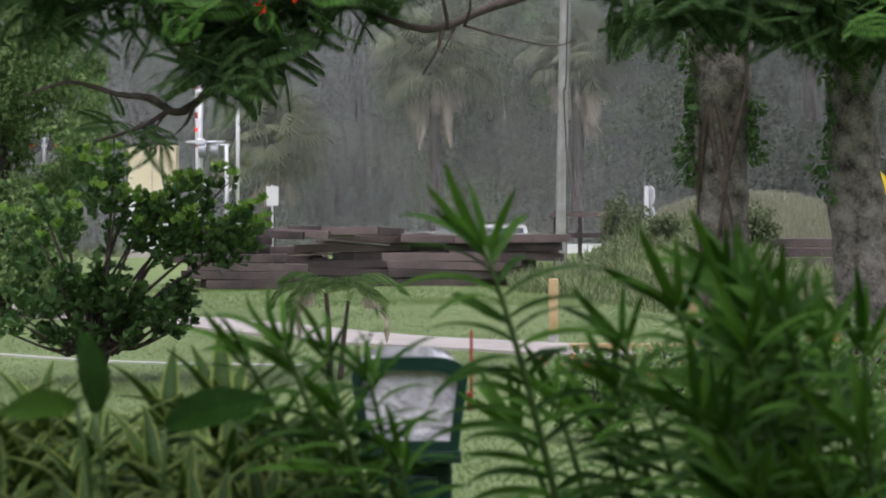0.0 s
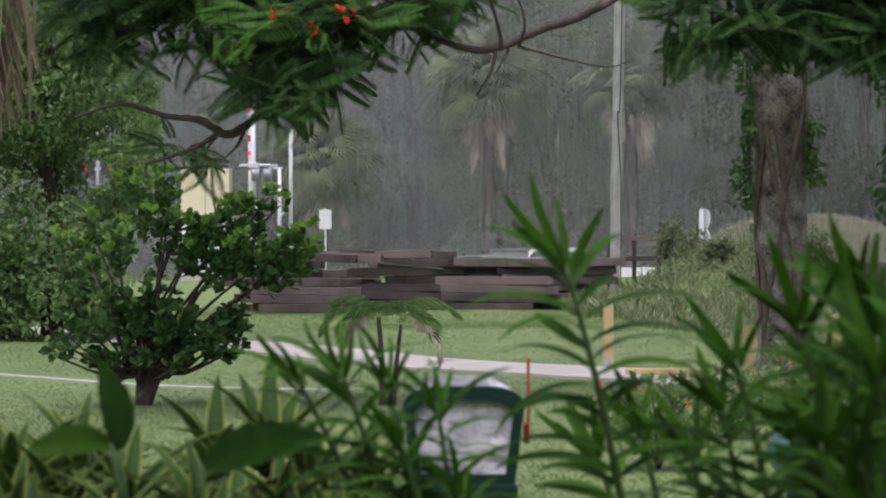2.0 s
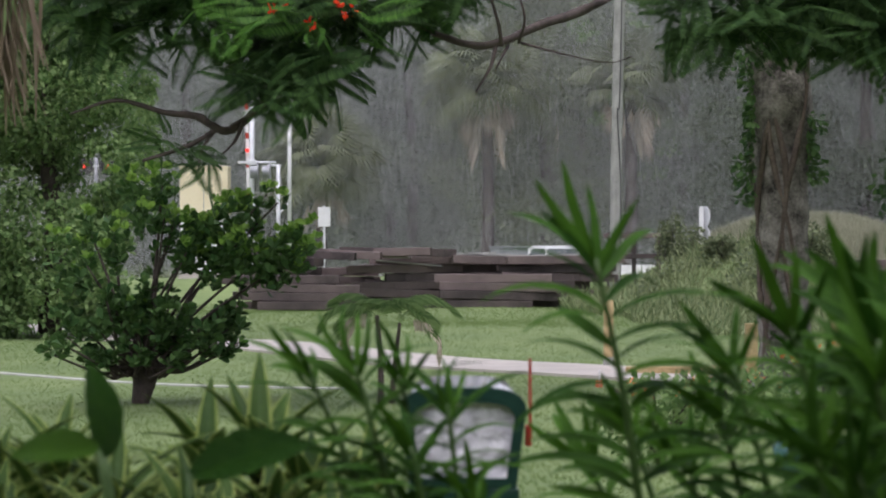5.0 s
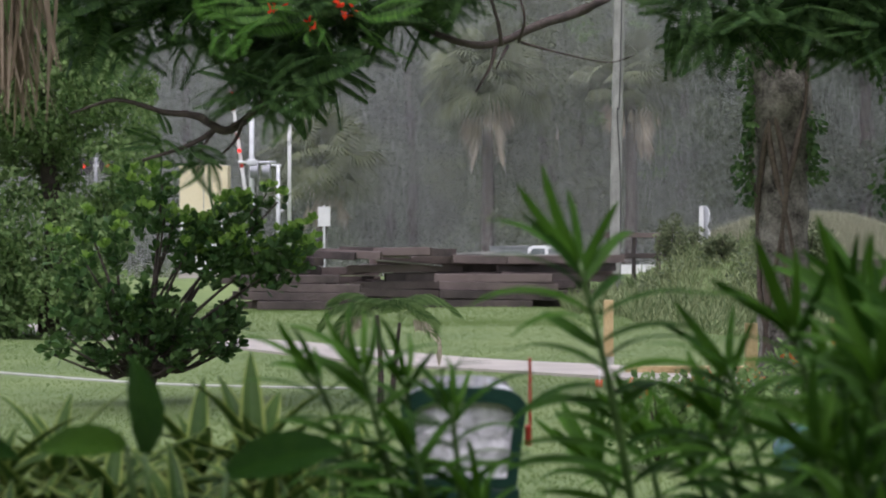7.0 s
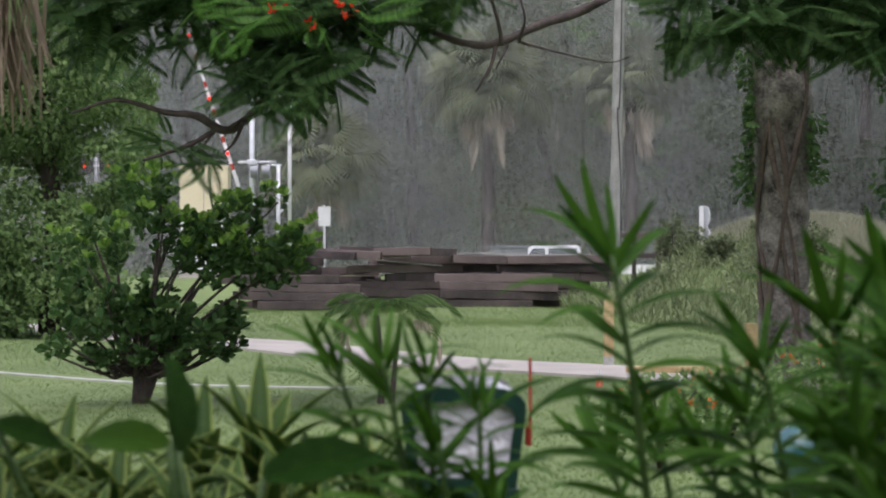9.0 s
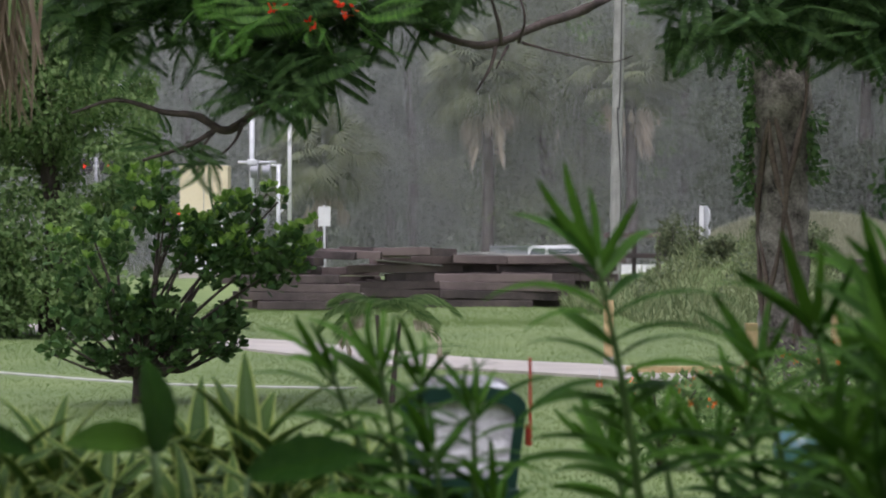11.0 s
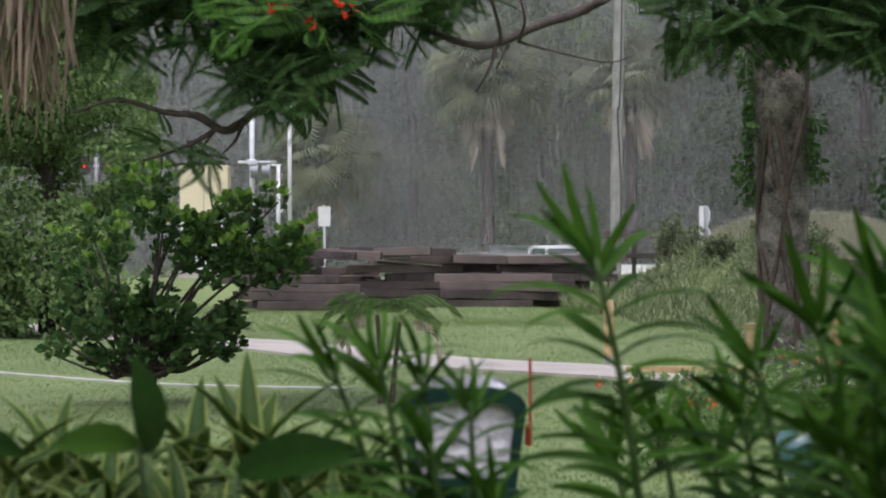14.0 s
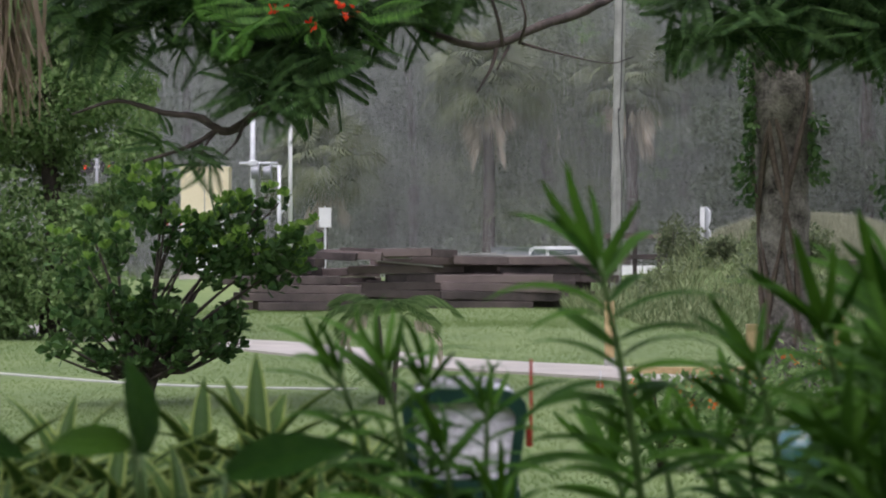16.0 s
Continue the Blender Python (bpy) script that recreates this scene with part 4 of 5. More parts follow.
build_bush()


# ---- young palm ----
def frond(length, n=22, droop=1.2):
    """A pinnate palm frond that rises along y and arches over."""
    tv, tf = [], []
    y = z = 0.0
    prev = None
    for k in range(n):
        t = k / (n - 1)
        a = 0.9 - droop * 1.6 * t
        y += length / n * math.cos(a)
        z += length / n * math.sin(a)
        if prev:
            i = len(tv)
            tv += [(-0.004, *prev), (0.004, *prev), (0.003, y, z), (-0.003, y, z)]
            tf.append((i, i + 1, i + 2, i + 3))
        if t > 0.15:
            w = 0.30 * length * math.sin(math.pi * (0.1 + 0.85 * t)) ** 0.6
            for s in (-1, 1):
                i = len(tv)
                tv += [(0, y, z), (s * w * 0.5, y + 0.075 * length, z - 0.02), (s * w * 0.95, y + 0.13 * length, z - 0.20 * length), (s * w * 0.5, y + 0.035 * length, z - 0.035)]
                tf.append((i, i + 1, i + 2, i + 3))
        prev = (y, z)
    return tv, tf


def build_young_palm():
    t = thing("young_palm", pose(-0.46, 17.8, 0), "young feather palm with browned frond tips", "palm")
    part("trunk", tube(bmesh.new(), [(-0.03, 0, -0.05, 0.03), (-0.03, 0, 0.35, 0.022), (-0.06, 0, 0.72, 0.016)], 8, 0.2), LIMB, t)
    part("trunk", tube(bmesh.new(), [(0.05, 0.03, -0.05, 0.028), (0.08, 0.03, 0.3, 0.02), (0.12, 0.03, 0.66, 0.014)], 8, 0.2), LIMB, t)
    for k, (x, a, e, long_, dead) in enumerate(((-0.06, 100, 30, 0.55, 0), (-0.06, -70, 40, 0.5, 0), (-0.06, 60, 55, 0.5, 0), (-0.06, -125, 45, 0.5, 0), (-0.06, 135, 20, 0.5, 0), (0.12, -85, 50, 0.55, 0), (0.12, 40, 50, 0.5, 0),
                                                (0.12, -50, 62, 0.5, 0), (0.12, -140, 30, 0.5, 0), (0.12, 80, 60, 0.45, 0), (-0.06, 95, -10, 0.42, 1), (0.12, -92, 0, 0.5, 1), (-0.06, 80, 5, 0.42, 1))):
        tv, tf = frond(long_, 22, 1.55)
        m = np.array(pose(0, 0, 0, e - 20, 0, a).to_3x3())[None]
        scatter("frond", tv, tf, m, np.array([[x, 0, 0.70 - 0.04 * (x > 0)]]), [PALM_DEAD if dead else LEFT_LEAF], t, label="browned hanging frond" if dead else "")


build_young_palm()


# ---- mailbox ----
def arch(w, h, r, n=8):
    """The outline of a box with a low domed top, in x and z."""
    pts = [(-w * 0.84, 0), (w * 0.84, 0), (w, h - r)]
    for k in range(1, 2 * n):
        a = math.pi * k / (2 * n)
        pts.append((w * math.cos(a) ** 0.5 if math.cos(a) > 0 else -w * (-math.cos(a)) ** 0.5, h - r + r * math.sin(a)))
    return pts + [(-w, h - r)]


def prism(outline, y0, y1, bevel=0.0):
    bm = bmesh.new()
    a = [bm.verts.new((x, y0, z)) for x, z in outline]
    b = [bm.verts.new((x, y1, z)) for x, z in outline]
    f0 = bm.faces.new(a)
    f1 = bm.faces.new(b[::-1])
    for i in range(len(a)):
        bm.faces.new((a[i], b[i], b[(i + 1) % len(a)], a[(i + 1) % len(a)])).smooth = True
    if bevel:
        bmesh.ops.bevel(bm, geom=list(f0.edges) + list(f1.edges), offset=bevel, segments=2, affect="EDGES")
    bmesh.ops.recalc_face_normals(bm, faces=bm.faces)
    return bm


def ring_prism(outer, inner, y0, y1):
    bm = bmesh.new()
    lo = [[bm.verts.new((x, y, z)) for x, z in o] for o in (outer, inner) for y in (y0, y1)]
    n = len(outer)
    for i in range(n):
        j = (i + 1) % n
        for p, q in ((0, 1), (1, 3), (3, 2), (2, 0)):
            bm.faces.new((lo[p][i], lo[p][j], lo[q][j], lo[q][i]))
    bmesh.ops.recalc_face_normals(bm, faces=bm.faces)
    return bm


def build_mailbox():
    t = thing("mailbox", pose(0.044, 4.84, 0.70), "dark green plastic mailbox with pale panel, wet hood and red flag", "mailbox")
    part("body", prism(arch(0.122, 0.214, 0.042), 0.012, 0.50, 0.004), HOOD, t, "pale wet domed body")
    inner = [(x * 0.86, 0.022 + z * 0.745) for x, z in arch(0.128, 0.218, 0.045)]
    part("rim", ring_prism(arch(0.134, 0.215, 0.045), inner, -0.02, 0.03), GREEN_BOX, t, "dark green rounded rim")
    part("panel", prism([(x * 0.99, z) for x, z in inner], -0.004, 0.008), PANEL, t, "pale grey-white panel")
    part("base_shelf", block(-0.12, 0.12, -0.02, 0.46, -0.03, 0.0, 0.006), GREEN_BOX, t)
    part("post", block(-0.10, 0.10, 0.02, 0.36, -0.70, -0.03, 0.012), GREEN_BOX, t, "hollow green plastic stand")
    part("post_recess", block(-0.065, 0.065, 0.008, 0.03, -0.6, -0.06, 0.008), GREEN_BOX, t)
    f = part("flag_arm", block(0.142, 0.148, 0.05, 0.065, 0.09, 0.275, 0.002), RED, t, "thin red flag arm, raised")
    part("flag_pivot", block(0.134, 0.148, 0.04, 0.075, 0.085, 0.13, 0.004), RED, t)


build_mailbox()


# ---- flower bed ----
def flower_shrub(x, y, w, h, n, label):
    t = thing("flower_shrub", pose(x, y, 0), label, "shrub", "flowering shrubs in the bed")
    for k in range(7):
        a = k * 0.9
        part("stem", tube(bmesh.new(), [(0, 0, -0.03, 0.012), (0.3 * w * math.cos(a), 0.3 * w * math.sin(a), h * 0.5, 0.008), (0.7 * w * math.cos(a), 0.6 * w * math.sin(a), h * 0.9, 0.004)], 5, 0, 3), LIMB, t)
    pos = blob_points(n, (0, 0, h * 0.55), (w, w * 0.7, h * 0.5), 0.35)
    scatter("foliage", *LEAF, turned(rand_dirs(n, 0.3), rand_dirs(n, 1.0), 0.05 + 0.035 * RNG.random(n)), pos, [LEFT_LEAF], t)
    top = [p for p in pos if p[2] > h * 0.72][:: max(1, n // 55)][:12]
    petals("flower", top, 0.022, PETAL_ORANGE, t)


def build_bed():
    flower_shrub(1.25, 13.0, 0.42, 0.48, 900, "small-leaved shrub with orange-red flowers")
    flower_shrub(1.9, 15.0, 0.5, 0.45, 900, "low green shrub with orange flowers")
    flower_shrub(2.7, 16.0, 0.6, 0.55, 1100, "leafy shrub with orange flowers under the trunk")
    flower_shrub(3.3, 15.5, 0.6, 0.6, 1100, "leafy shrub with orange flowers under the trunk")
    t = thing("gazing_ball", pose(1.27, 8.0, 0), "glossy teal glass gazing ball on a stand", "garden globe")
    bm = bmesh.new()
    bmesh.ops.create_uvsphere(bm, u_segments=28, v_segments=18, radius=0.105, matrix=Matrix.Translation((0, 0, 0.50)))
    for f in bm.faces:
        f.smooth = True
    part("globe", bm, TEAL, t)
    part("stand", tube(bmesh.new(), [(0, 0, -0.02, 0.09), (0, 0, 0.06, 0.05), (0, 0, 0.3, 0.03), (0, 0, 0.44, 0.06)], 12), GREEN_BOX, t)


build_bed()


# ---- near plants ----
YEW = [leaf_mesh("narrow_leaf", strip(1, w, b, 7, 0.3, 0.5), [YEW_LEAF]) for w, b in ((0.068, 0.35), (0.053, 1.1), (0.049, 1.5))]


FOOT = 0.55  # height from which the shoots sway


def narrow_shrub(x, y, stems, label, sway):
    """A shrub of canes with swaying shoots: upright spear leaves at the tip, long arching leaves below; returns the shoots."""
    t = thing("narrow_leaved_shrub", pose(x, y, 0), label, "shrub", "narrow-leaved shrubs in the near bed")
    made = []
    for sx, sy, lean, tip, size, seed, gap, fan in stems:
        r = random.Random(seed)
        part("cane", tube(bmesh.new(), [(sx * 0.8, sy, -0.02, 0.010), (sx * 0.9 + 0.01, sy, 0.3, 0.009), (sx, sy, FOOT + 0.01, 0.0075)], 6, 0.1, 4), YEW_STEM, t)
        h = tip - FOOT
        pts = [(0, 0, -0.01, 0.0075), (lean * 0.30, 0.004, h * 0.35, 0.0068), (lean * 0.62, 0, h * 0.7, 0.0055), (lean, 0, h, 0.003)]
        shoot = part("shoot", tube(bmesh.new(), pts, 7, 0.1, 6), YEW_STEM, t)
        shoot.matrix_basis = pose(sx, sy, FOOT)
        line = smooth_line(pts, 24)
        turn = math.degrees(math.atan2(lean * 0.42, h * 0.3))
        for k, (a, s) in enumerate(((-40, 0.98), (-6, 1.05), (18, 0.88), (-24, 0.8), (40, 0.85))):
            m = (pose(lean, 0, h - 0.006 * k, 0, 0, r.gauss(0, 10)) @ pose(0, 0, 0, 0, turn + a + r.gauss(0, 6), 0) @ pose(0, 0, 0, 88 + r.gauss(0, 9), 0, 0)
                 @ pose(0, 0, 0, 0, r.choice((0, 180)) + r.uniform(-35, 35), 0) @ Matrix.Diagonal((size * s, size * s, size * s, 1)))
            leaf_object(YEW[0 if sway in ("tall", "dense") else 1], "leaf", m, shoot)
        z, k = h - 0.02, 0
        while z > max(0.12, h - (0.24 if sway in ("left", "middle") else 0.5)):
            q = min(line, key=lambda p: abs(p[2] - z))
            young = max(0.0, 1 - k / 6)
            az = (0 if k % 2 else 180) + r.gauss(-90, fan)
            rise = 60 * young + (1 - young) * r.uniform(26, 50)
            s = size * r.uniform(0.95, 1.35)
            m = pose(q[0], q[1], q[2], 0, turn * 0.5, az) @ pose(0, 0, 0, rise, 0, 0) @ pose(0, 0, 0, 0, (1 if k % 2 else -1) * 35 + r.uniform(-30, 30), 0) @ Matrix.Diagonal((s, s, s, 1))
            leaf_object(YEW[1 if young > 0.5 else r.choice((1, 2, 2))], "leaf", m, shoot)
            z -= gap * r.uniform(0.75, 1.25)
            k += 1
        made.append((shoot, sx, sy, seed, sway))
    return made


def clump(x, y, seed, n, spread, lo, hi, size, label, sway, lean=-0.06, gap=0.012):
    r = random.Random(seed)
    rows = []
    for k in range(n):
        rows.append(((k + r.uniform(0.1, 0.9)) / n * spread - 0.5 * spread, r.uniform(-0.2, 0.2), lean + r.uniform(-0.05, 0.05), r.uniform(lo, hi), size * r.uniform(0.85, 1.15), seed * 100 + k, gap, 34))
    return narrow_shrub(x, y, rows, label, sway)


STEMS = []
STEMS += narrow_shrub(0.32, 3.2, [(0.0, 0.0, -0.106, 1.195, 0.15, 1, 0.0125, 20)], "tall narrow-leaved shrub with long arching green leaves", "tall")
STEMS += narrow_shrub(0.0, 3.3, [(-0.015, 0.0, -0.075, 1.045, 0.125, 11, 0.011, 30), (-0.03, 0.04, -0.13, 1.03, 0.12, 12, 0.013, 30), (0.0, 0.06, -0.03, 1.02, 0.11, 15, 0.014, 30)], "narrow-leaved shrub beside the mailbox", "left")
STEMS += narrow_shrub(0.06, 3.3, [(0.0, 0.0, 0.0, 0.985, 0.115, 13, 0.013, 32), (-0.03, -0.05, -0.03, 0.93, 0.105, 14, 0.013, 32)], "narrow-leaved shrub before the mailbox", "middle")
STEMS += narrow_shrub(0.53, 3.1, [(0.0, 0.1, -0.085, 1.05, 0.12, 21, 0.012, 32), (-0.04, 0.15, -0.06, 0.97, 0.12, 22, 0.012, 32)], "narrow-leaved shoots at the edge of a dense clump", "dense")
STEMS += clump(0.69, 3.0, 3, 9, 0.20, 1.02, 1.17, 0.13, "dense clump of tall narrow-leaved stems", "dense", -0.08)
STEMS += clump(0.74, 3.3, 4, 8, 0.24, 0.90, 1.06, 0.125, "dense clump of narrow-leaved stems", "dense")
STEMS += clump(0.62, 2.7, 5, 9, 0.22, 0.84, 0.97, 0.11, "low dense clump of narrow-leaved stems", "dense")
STEMS += clump(0.38, 3.5, 2, 3, 0.16, 0.86, 0.96, 0.12, "low clump of narrow-leaved stems", "dense", -0.03, 0.015)
STEMS += clump(0.03, 3.2, 6, 2, 0.14, 0.82, 0.90, 0.10, "low narrow-leaved stems before the mailbox", "middle", -0.02, 0.014)

DRAC = [leaf_mesh("striped_leaf", strip(1, w, b, 10, 0.35, 0.95, 4), [DRAC_GREEN, DRAC_CREAM]) for w, b in ((0.105, 0.7), (0.112, 1.35), (0.106, 1.9))]


def striped_plant(x, y, z, leaves, size, seed):
    """A cane with a rosette of cream-edged strap leaves."""
    r = random.Random(seed)
    t = thing("striped_dracaena", pose(x, y, 0), "dracaena with cream-edged dark green strap leaves", "plant", "striped dracaenas in the near bed")
    part("cane", tube(bmesh.new(), [(0, 0, -0.02, 0.014), (0.01, 0, z * 0.5, 0.012), (0, 0, z, 0.01)], 7, 0.15), VINE, t)
    for k in range(leaves):
        u = k / leaves
        s = size * (0.8 + 0.45 * r.random())
        tilt = 24 + 60 * u + r.uniform(-14, 14)
        m = pose(0, 0, z - 0.10 * u, 0, 0, k * 137.5 + r.uniform(-15, 15)) @ pose(0, 0, 0, 90 - tilt, 0, 0) @ pose(0, 0, 0, 0, r.uniform(-25, 25), 0) @ Matrix.Diagonal((s, s, s, 1))
        leaf_object(DRAC[0 if u < 0.3 else 1 if u < 0.7 else 2], "leaf", m, t)
    return t, x, y, seed


CANES = [striped_plant(x, y, z + 0.03, n + 8, s, k + 50) for k, (x, y, z, n, s) in enumerate((
    (-0.68, 4.0, 0.77, 26, 0.19), (-0.56, 3.8, 0.75, 26, 0.19), (-0.33, 4.0, 0.79, 28, 0.2), (-0.24, 3.9, 0.75, 24, 0.18), (-0.46, 4.3, 0.75, 24, 0.19), (-0.78, 3.8, 0.75, 24, 0.19),
    (-0.15, 4.2, 0.72, 22, 0.17), (-0.62, 3.5, 0.74, 22, 0.16), (-0.40, 3.5, 0.74, 22, 0.16), (-0.5, 3.3, 0.76, 20, 0.14), (-0.68, 3.4, 0.77, 20, 0.14), (-0.27, 3.5, 0.76, 20, 0.15),
    (-0.6, 3.1, 0.72, 20, 0.14), (-0.45, 3.0, 0.72, 20, 0.14), (-0.3, 3.1, 0.71, 20, 0.14), (-0.18, 3.6, 0.72, 20, 0.15), (-0.72, 3.6, 0.80, 22, 0.16),
    (-0.53, 2.8, 0.74, 18, 0.12), (-0.4, 2.75, 0.73, 18, 0.12), (-0.25, 2.8, 0.73, 18, 0.12), (-0.66, 3.0, 0.74, 18, 0.13), (-0.34, 3.3, 0.74, 18, 0.14),
    (-0.71, 4.2, 0.70, 26, 0.2), (-0.58, 4.1, 0.68, 26, 0.2), (-0.42, 4.1, 0.69, 26, 0.2), (-0.28, 4.3, 0.68, 26, 0.19), (-0.52, 3.6, 0.68, 24, 0.17), (-0.35, 3.7, 0.69, 24, 0.17), (-0.22, 3.4, 0.68, 22, 0.15),
    (-0.62, 3.3, 0.68, 22, 0.15), (-0.45, 3.2, 0.69, 22, 0.14), (-0.12, 3.9, 0.66, 22, 0.16)))]

BROAD = leaf_mesh("broad_leaf", strip(1, 0.2, 0.7, 14, 0.3, 0.75, 2, True), [BROAD_LEAF, BROAD_LEAF])


def broad_plant():
    t = thing("broad_leaved_plant", pose(-0.32, 2.9, 0), "plant with large glossy dark green leaves", "plant")
    made = []
    for k, (x, z, dx, rise, spin, s) in enumerate(((0.06, 0.915, 1.0, 22, 5, 0.17), (-0.05, 0.945, -0.1, 94, 0, 0.135), (-0.30, 0.97, 1.0, -8, 0, 0.10), (-0.06, 0.955, -1.0, 12, 0, 0.13))):
        st = part("stalk", tube(bmesh.new(), [(0, 0, -0.02, 0.006), (x * 0.4, 0, z * 0.6, 0.005), (x, 0, z, 0.004)], 6), YEW_STEM, t)
        m = pose(x, 0, z, 0, 0, -90 if dx > 0 else 90) @ pose(0, 0, 0, rise, 0, 0) @ pose(0, 0, 0, 0, 55 if dx > 0 else -50, 0) @ Matrix.Diagonal((s, s, s, 1))
        leaf_object(BROAD, "leaf", m, st)
        made.append((st, 0.0, 0.0, 70 + k))
    return made


STALKS = broad_plant()


# ---- hanging dead palm fronds ----
def hanging_fronds():
    t = thing("palm_frond", pose(-0.0, 0, 0), "dead tan palm fronds hanging in strips", "palm frond")
    made = []
    for k, (x, y, z, n, long_, mat_) in enumerate(((-1.69, 9.0, 2.5, 80, 0.8, FROND_DRY), (-1.78, 9.1, 2.5, 70, 0.9, FROND_DRY), (-1.66, 8.9, 2.45, 12, 0.5, LEFT_LEAF))):
        tv, tf, _ = strip(1, 0.009, 0.3, 5, 0.2, 0.3)
        d = np.stack([RNG.normal(size=n) * 0.06 + 0.02, RNG.normal(size=n) * 0.1, -np.ones(n)], 1)
        m = turned(d, rand_dirs(n), long_ * (0.5 + 0.5 * RNG.random(n)), np.full(n, 0.9))
        ob = scatter("frond", tv, tf, m, np.stack([RNG.normal(size=n) * 0.075, RNG.normal(size=n) * 0.05, np.zeros(n)], 1), [mat_], t)
        ob.matrix_basis = pose(x, y, z)
        made.append((ob, x, y, z, k))
    return made


FRONDS = hanging_fronds()


# ---- what moves ----
def wind(t, seed):
    """Gusts: a slow swing with quicker shivers on it."""
    a = seed * 1.7
    return 0.6 * math.sin(1.9 * t + a) + 0.35 * math.sin(3.7 * t + 2.1 * a) + 0.25 * math.sin(6.1 * t + a * 0.7)


TIMES = [k * 0.25 for k in range(65)]


def gust(t, rows):
    """A leaning that follows the stronger gusts, straight from row to row."""
    return float(np.interp(t, [a for a, b in rows], [b for a, b in rows]))


LEAN_TALL = [(0.0, -6.0), (0.5, -6.4), (0.8, -3.5), (1.0, -1.1), (1.2, -4.2), (1.5, 0.0), (1.8, 1.0), (2.0, -2.9), (2.5, -5.0), (3.0, -7.4), (3.2, -4.6), (3.5, 1.0), (3.8, -7.5), (4.0, -2.4), (4.2, 2.8),
             (4.7, -3.0), (5.2, 2.0), (5.8, -3.5), (6.3, -1.0), (6.5, 1.6), (7.0, -2.0), (7.2, 2.4), (7.5, -1.2), (7.8, -3.8), (8.0, 0.3), (8.5, 3.2), (9.0, 2.4), (9.6, -2.0), (10.2, 3.0), (10.8, -1.5),
             (11.3, 3.5), (11.5, -2.3), (12.0, 4.3), (12.2, -2.4), (12.5, 0.0), (13.0, -0.6), (13.5, -0.6), (14.0, 0.0), (14.5, -1.0), (15.0, -1.5), (15.2, 2.4), (15.5, -3.7), (16.0, 0.7)]
LEAN_DENSE = [(0.0, -8.0), (0.5, -8.5), (1.0, -6.0), (1.5, -1.8), (2.0, -1.6), (2.5, -5.6), (3.0, -8.8), (3.5, -8.5), (4.0, -3.7), (5.2, -5.0), (6.5, -4.6), (7.5, -3.3), (8.5, 2.3), (9.0, 0.6), (10.2, -1.0),
              (12.0, 0.9), (14.0, 0.0), (16.0, 0.2)]
LEAN_LEFT = [(0.0, -10.0), (0.5, -9.5), (1.0, -6.5), (1.5, -7.0), (2.0, -8.0), (2.5, -11.5), (3.0, -12.0), (3.5, -1.5), (4.0, -9.5), (5.2, -3.0), (6.5, -5.0), (7.5, -1.6), (8.5, 0.0), (9.0, 0.0), (10.2, -2.0),
             (12.0, 1.6), (14.0, 0.0), (16.0, 0.0)]
LEAN_MIDDLE = [(0.0, -13.0), (0.5, -12.0), (1.0, -7.5), (1.5, -7.5), (2.0, -10.0), (2.5, -14.5), (3.0, -17.0), (3.5, -8.0), (4.0, -12.0), (5.2, -6.0), (6.5, -8.7), (7.5, -4.0), (8.5, 0.8), (9.0, -1.5), (10.2, -3.0),
               (12.0, -0.5), (14.0, -2.4), (16.0, 0.0)]
LEAN_BROAD = [(0.0, -4.0), (2.0, -4.0), (3.0, -2.5), (4.0, -5.5), (6.5, -1.5), (8.5, 0.0), (9.0, 2.0), (10.2, 0.5), (12.0, 0.0), (16.0, -1.0)]
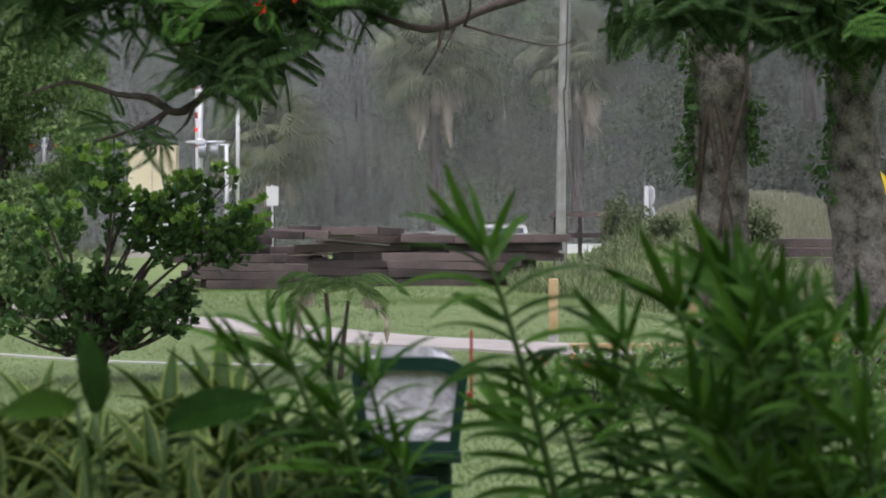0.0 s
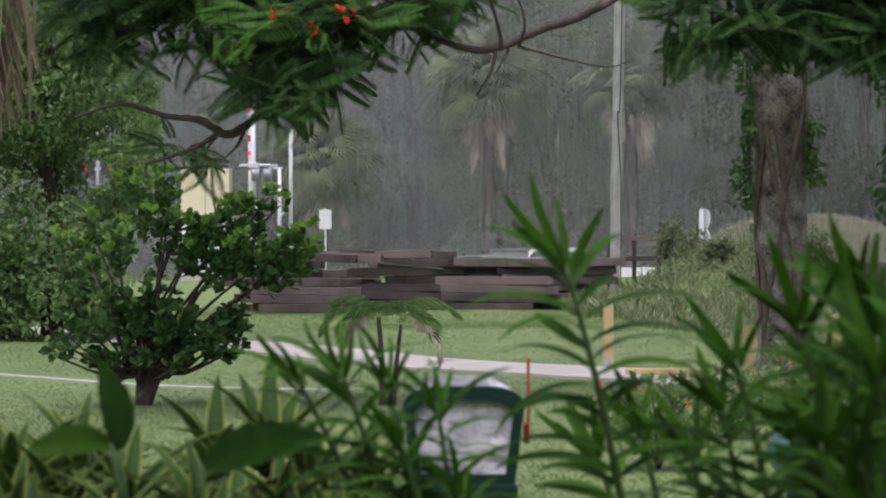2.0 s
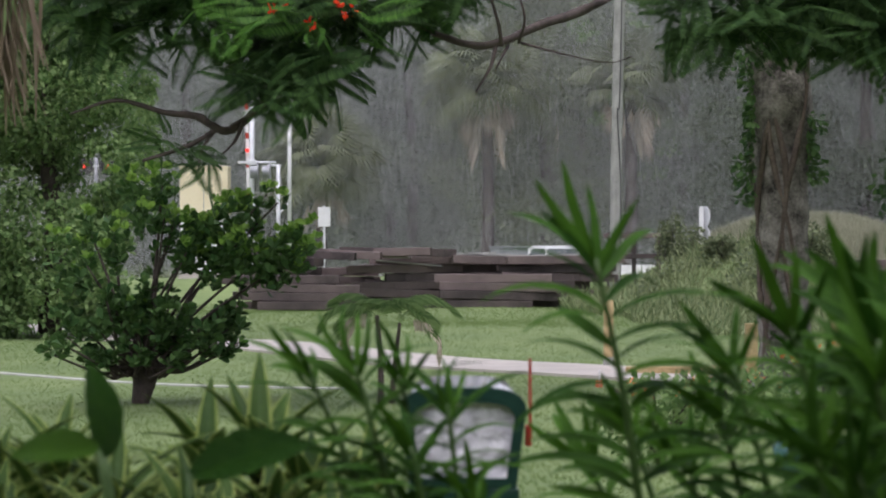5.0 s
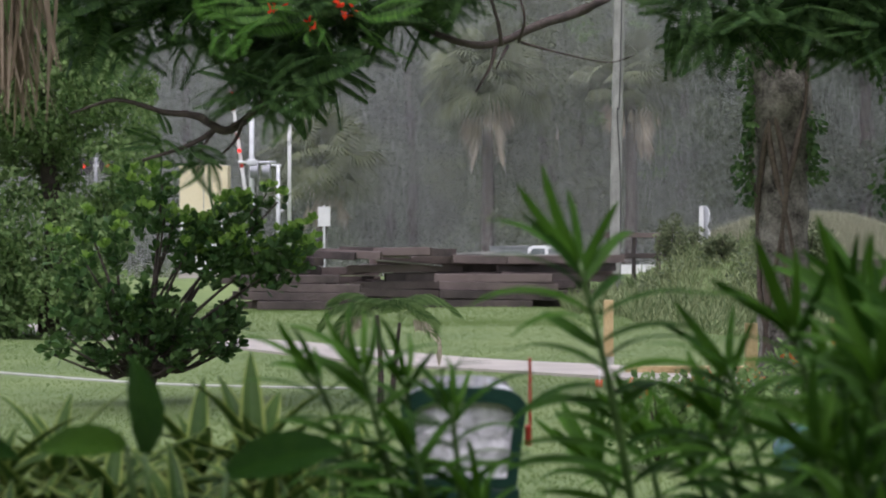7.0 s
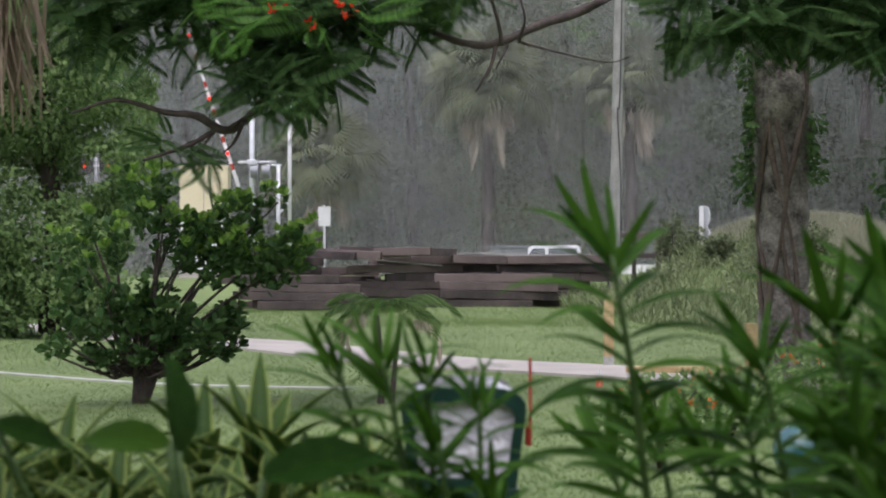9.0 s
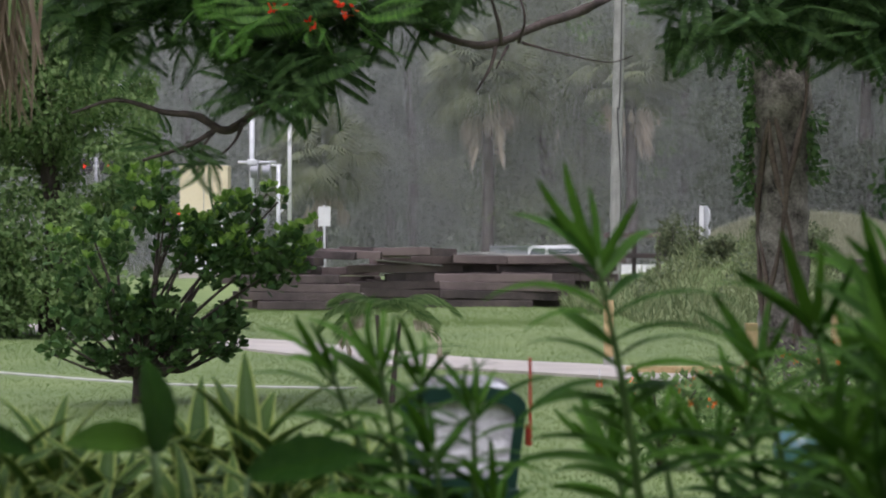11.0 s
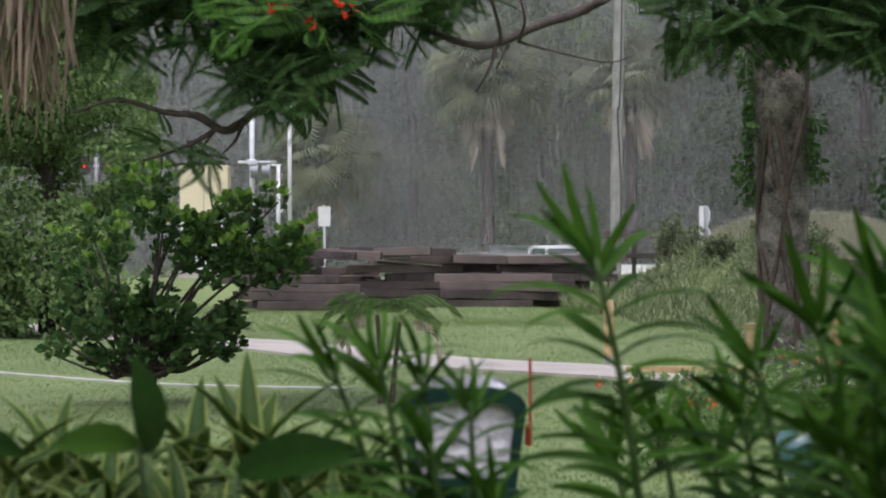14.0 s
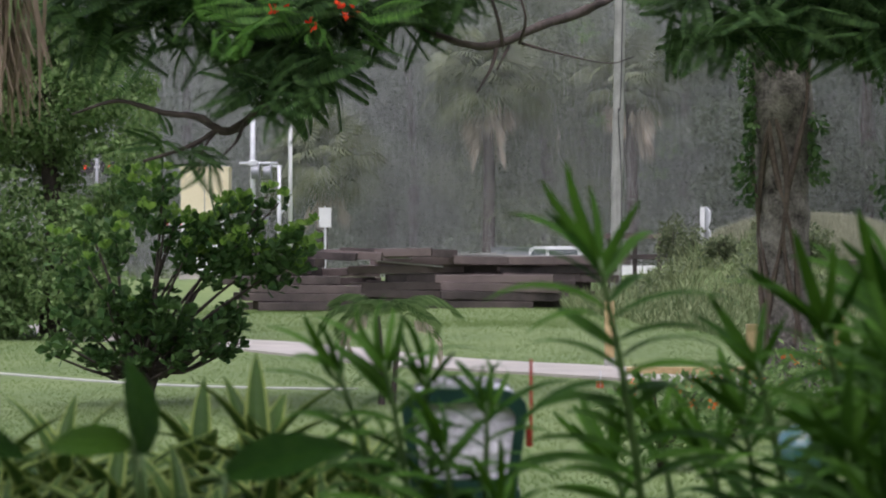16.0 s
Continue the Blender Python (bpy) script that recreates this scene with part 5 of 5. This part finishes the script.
LEANS = {"tall": (LEAN_TALL, 0.3), "dense": (LEAN_DENSE, 1.2), "left": (LEAN_LEFT, 0.6), "middle": (LEAN_MIDDLE, 0.7)}
DRIFT = [(0.0, -0.16), (4.2, -0.17), (6.3, -0.02), (7.0, -0.04), (8.0, -0.03), (8.5, 0.0), (9.0, -0.1), (11.5, -0.1), (12.0, -0.04), (12.5, 0.0), (13.0, -0.12), (13.5, -0.03), (14.0, 0.04),
         (14.5, 0.0), (15.0, -0.08), (15.5, -0.1), (16.0, -0.1)]


def motions():
    g = GATE.location.copy()
    arm = [(0.0, 0.5), (4.2, 1.0), (5.4, 2.0), (6.3, 4.5), (7.0, 8.0), (8.0, 12.0), (8.8, 17.0), (9.2, 20.0), (9.8, 36.0), (10.4, 62.0), (11.0, 84.0), (11.4, 90.0),
           (13.0, 91.0), (16.0, 91.5)]
    walk(GATE, [(t, pose(g.x, g.y, g.z, 0, -a, 0)) for t, a in arm])
    walk(RAINFALL, [(0.0, pose(0, 0, 0)), (16.0, pose(0.3, 0, -2.5))])
    for shoot, x, y, seed, sway in STEMS:
        lean, own = LEANS[sway]
        steps = sorted(set([a for a, b in lean] + TIMES)) if sway != "tall" else [a for a, b in lean]
        walk(shoot, [(t, pose(x, y, FOOT, 0.8 * wind(t, seed + 5), own * wind(t, seed * 0.13) + gust(t, lean), 4 * wind(t, seed))) for t in steps])
    for plant, x, y, seed in CANES:
        walk(plant, [(t, pose(x, y, 0, 0.6 * wind(t, seed + 3), 0.9 * wind(t, seed * 0.11), 2.5 * wind(t, seed))) for t in TIMES])
    for stalk, x, y, seed in STALKS:
        walk(stalk, [(t, pose(x, y, 0, 1.0 * wind(t, seed + 3), 0.5 * wind(t, seed) + gust(t, LEAN_BROAD), 4 * wind(t, seed + 1))) for t in TIMES])
    for ob, x, y, z, k in FRONDS:
        walk(ob, [(t, pose(x + gust(t, DRIFT), y, z, 3 * wind(t, k + 2), 2.5 * wind(t, k * 0.3), 0)) for t in TIMES])


motions()
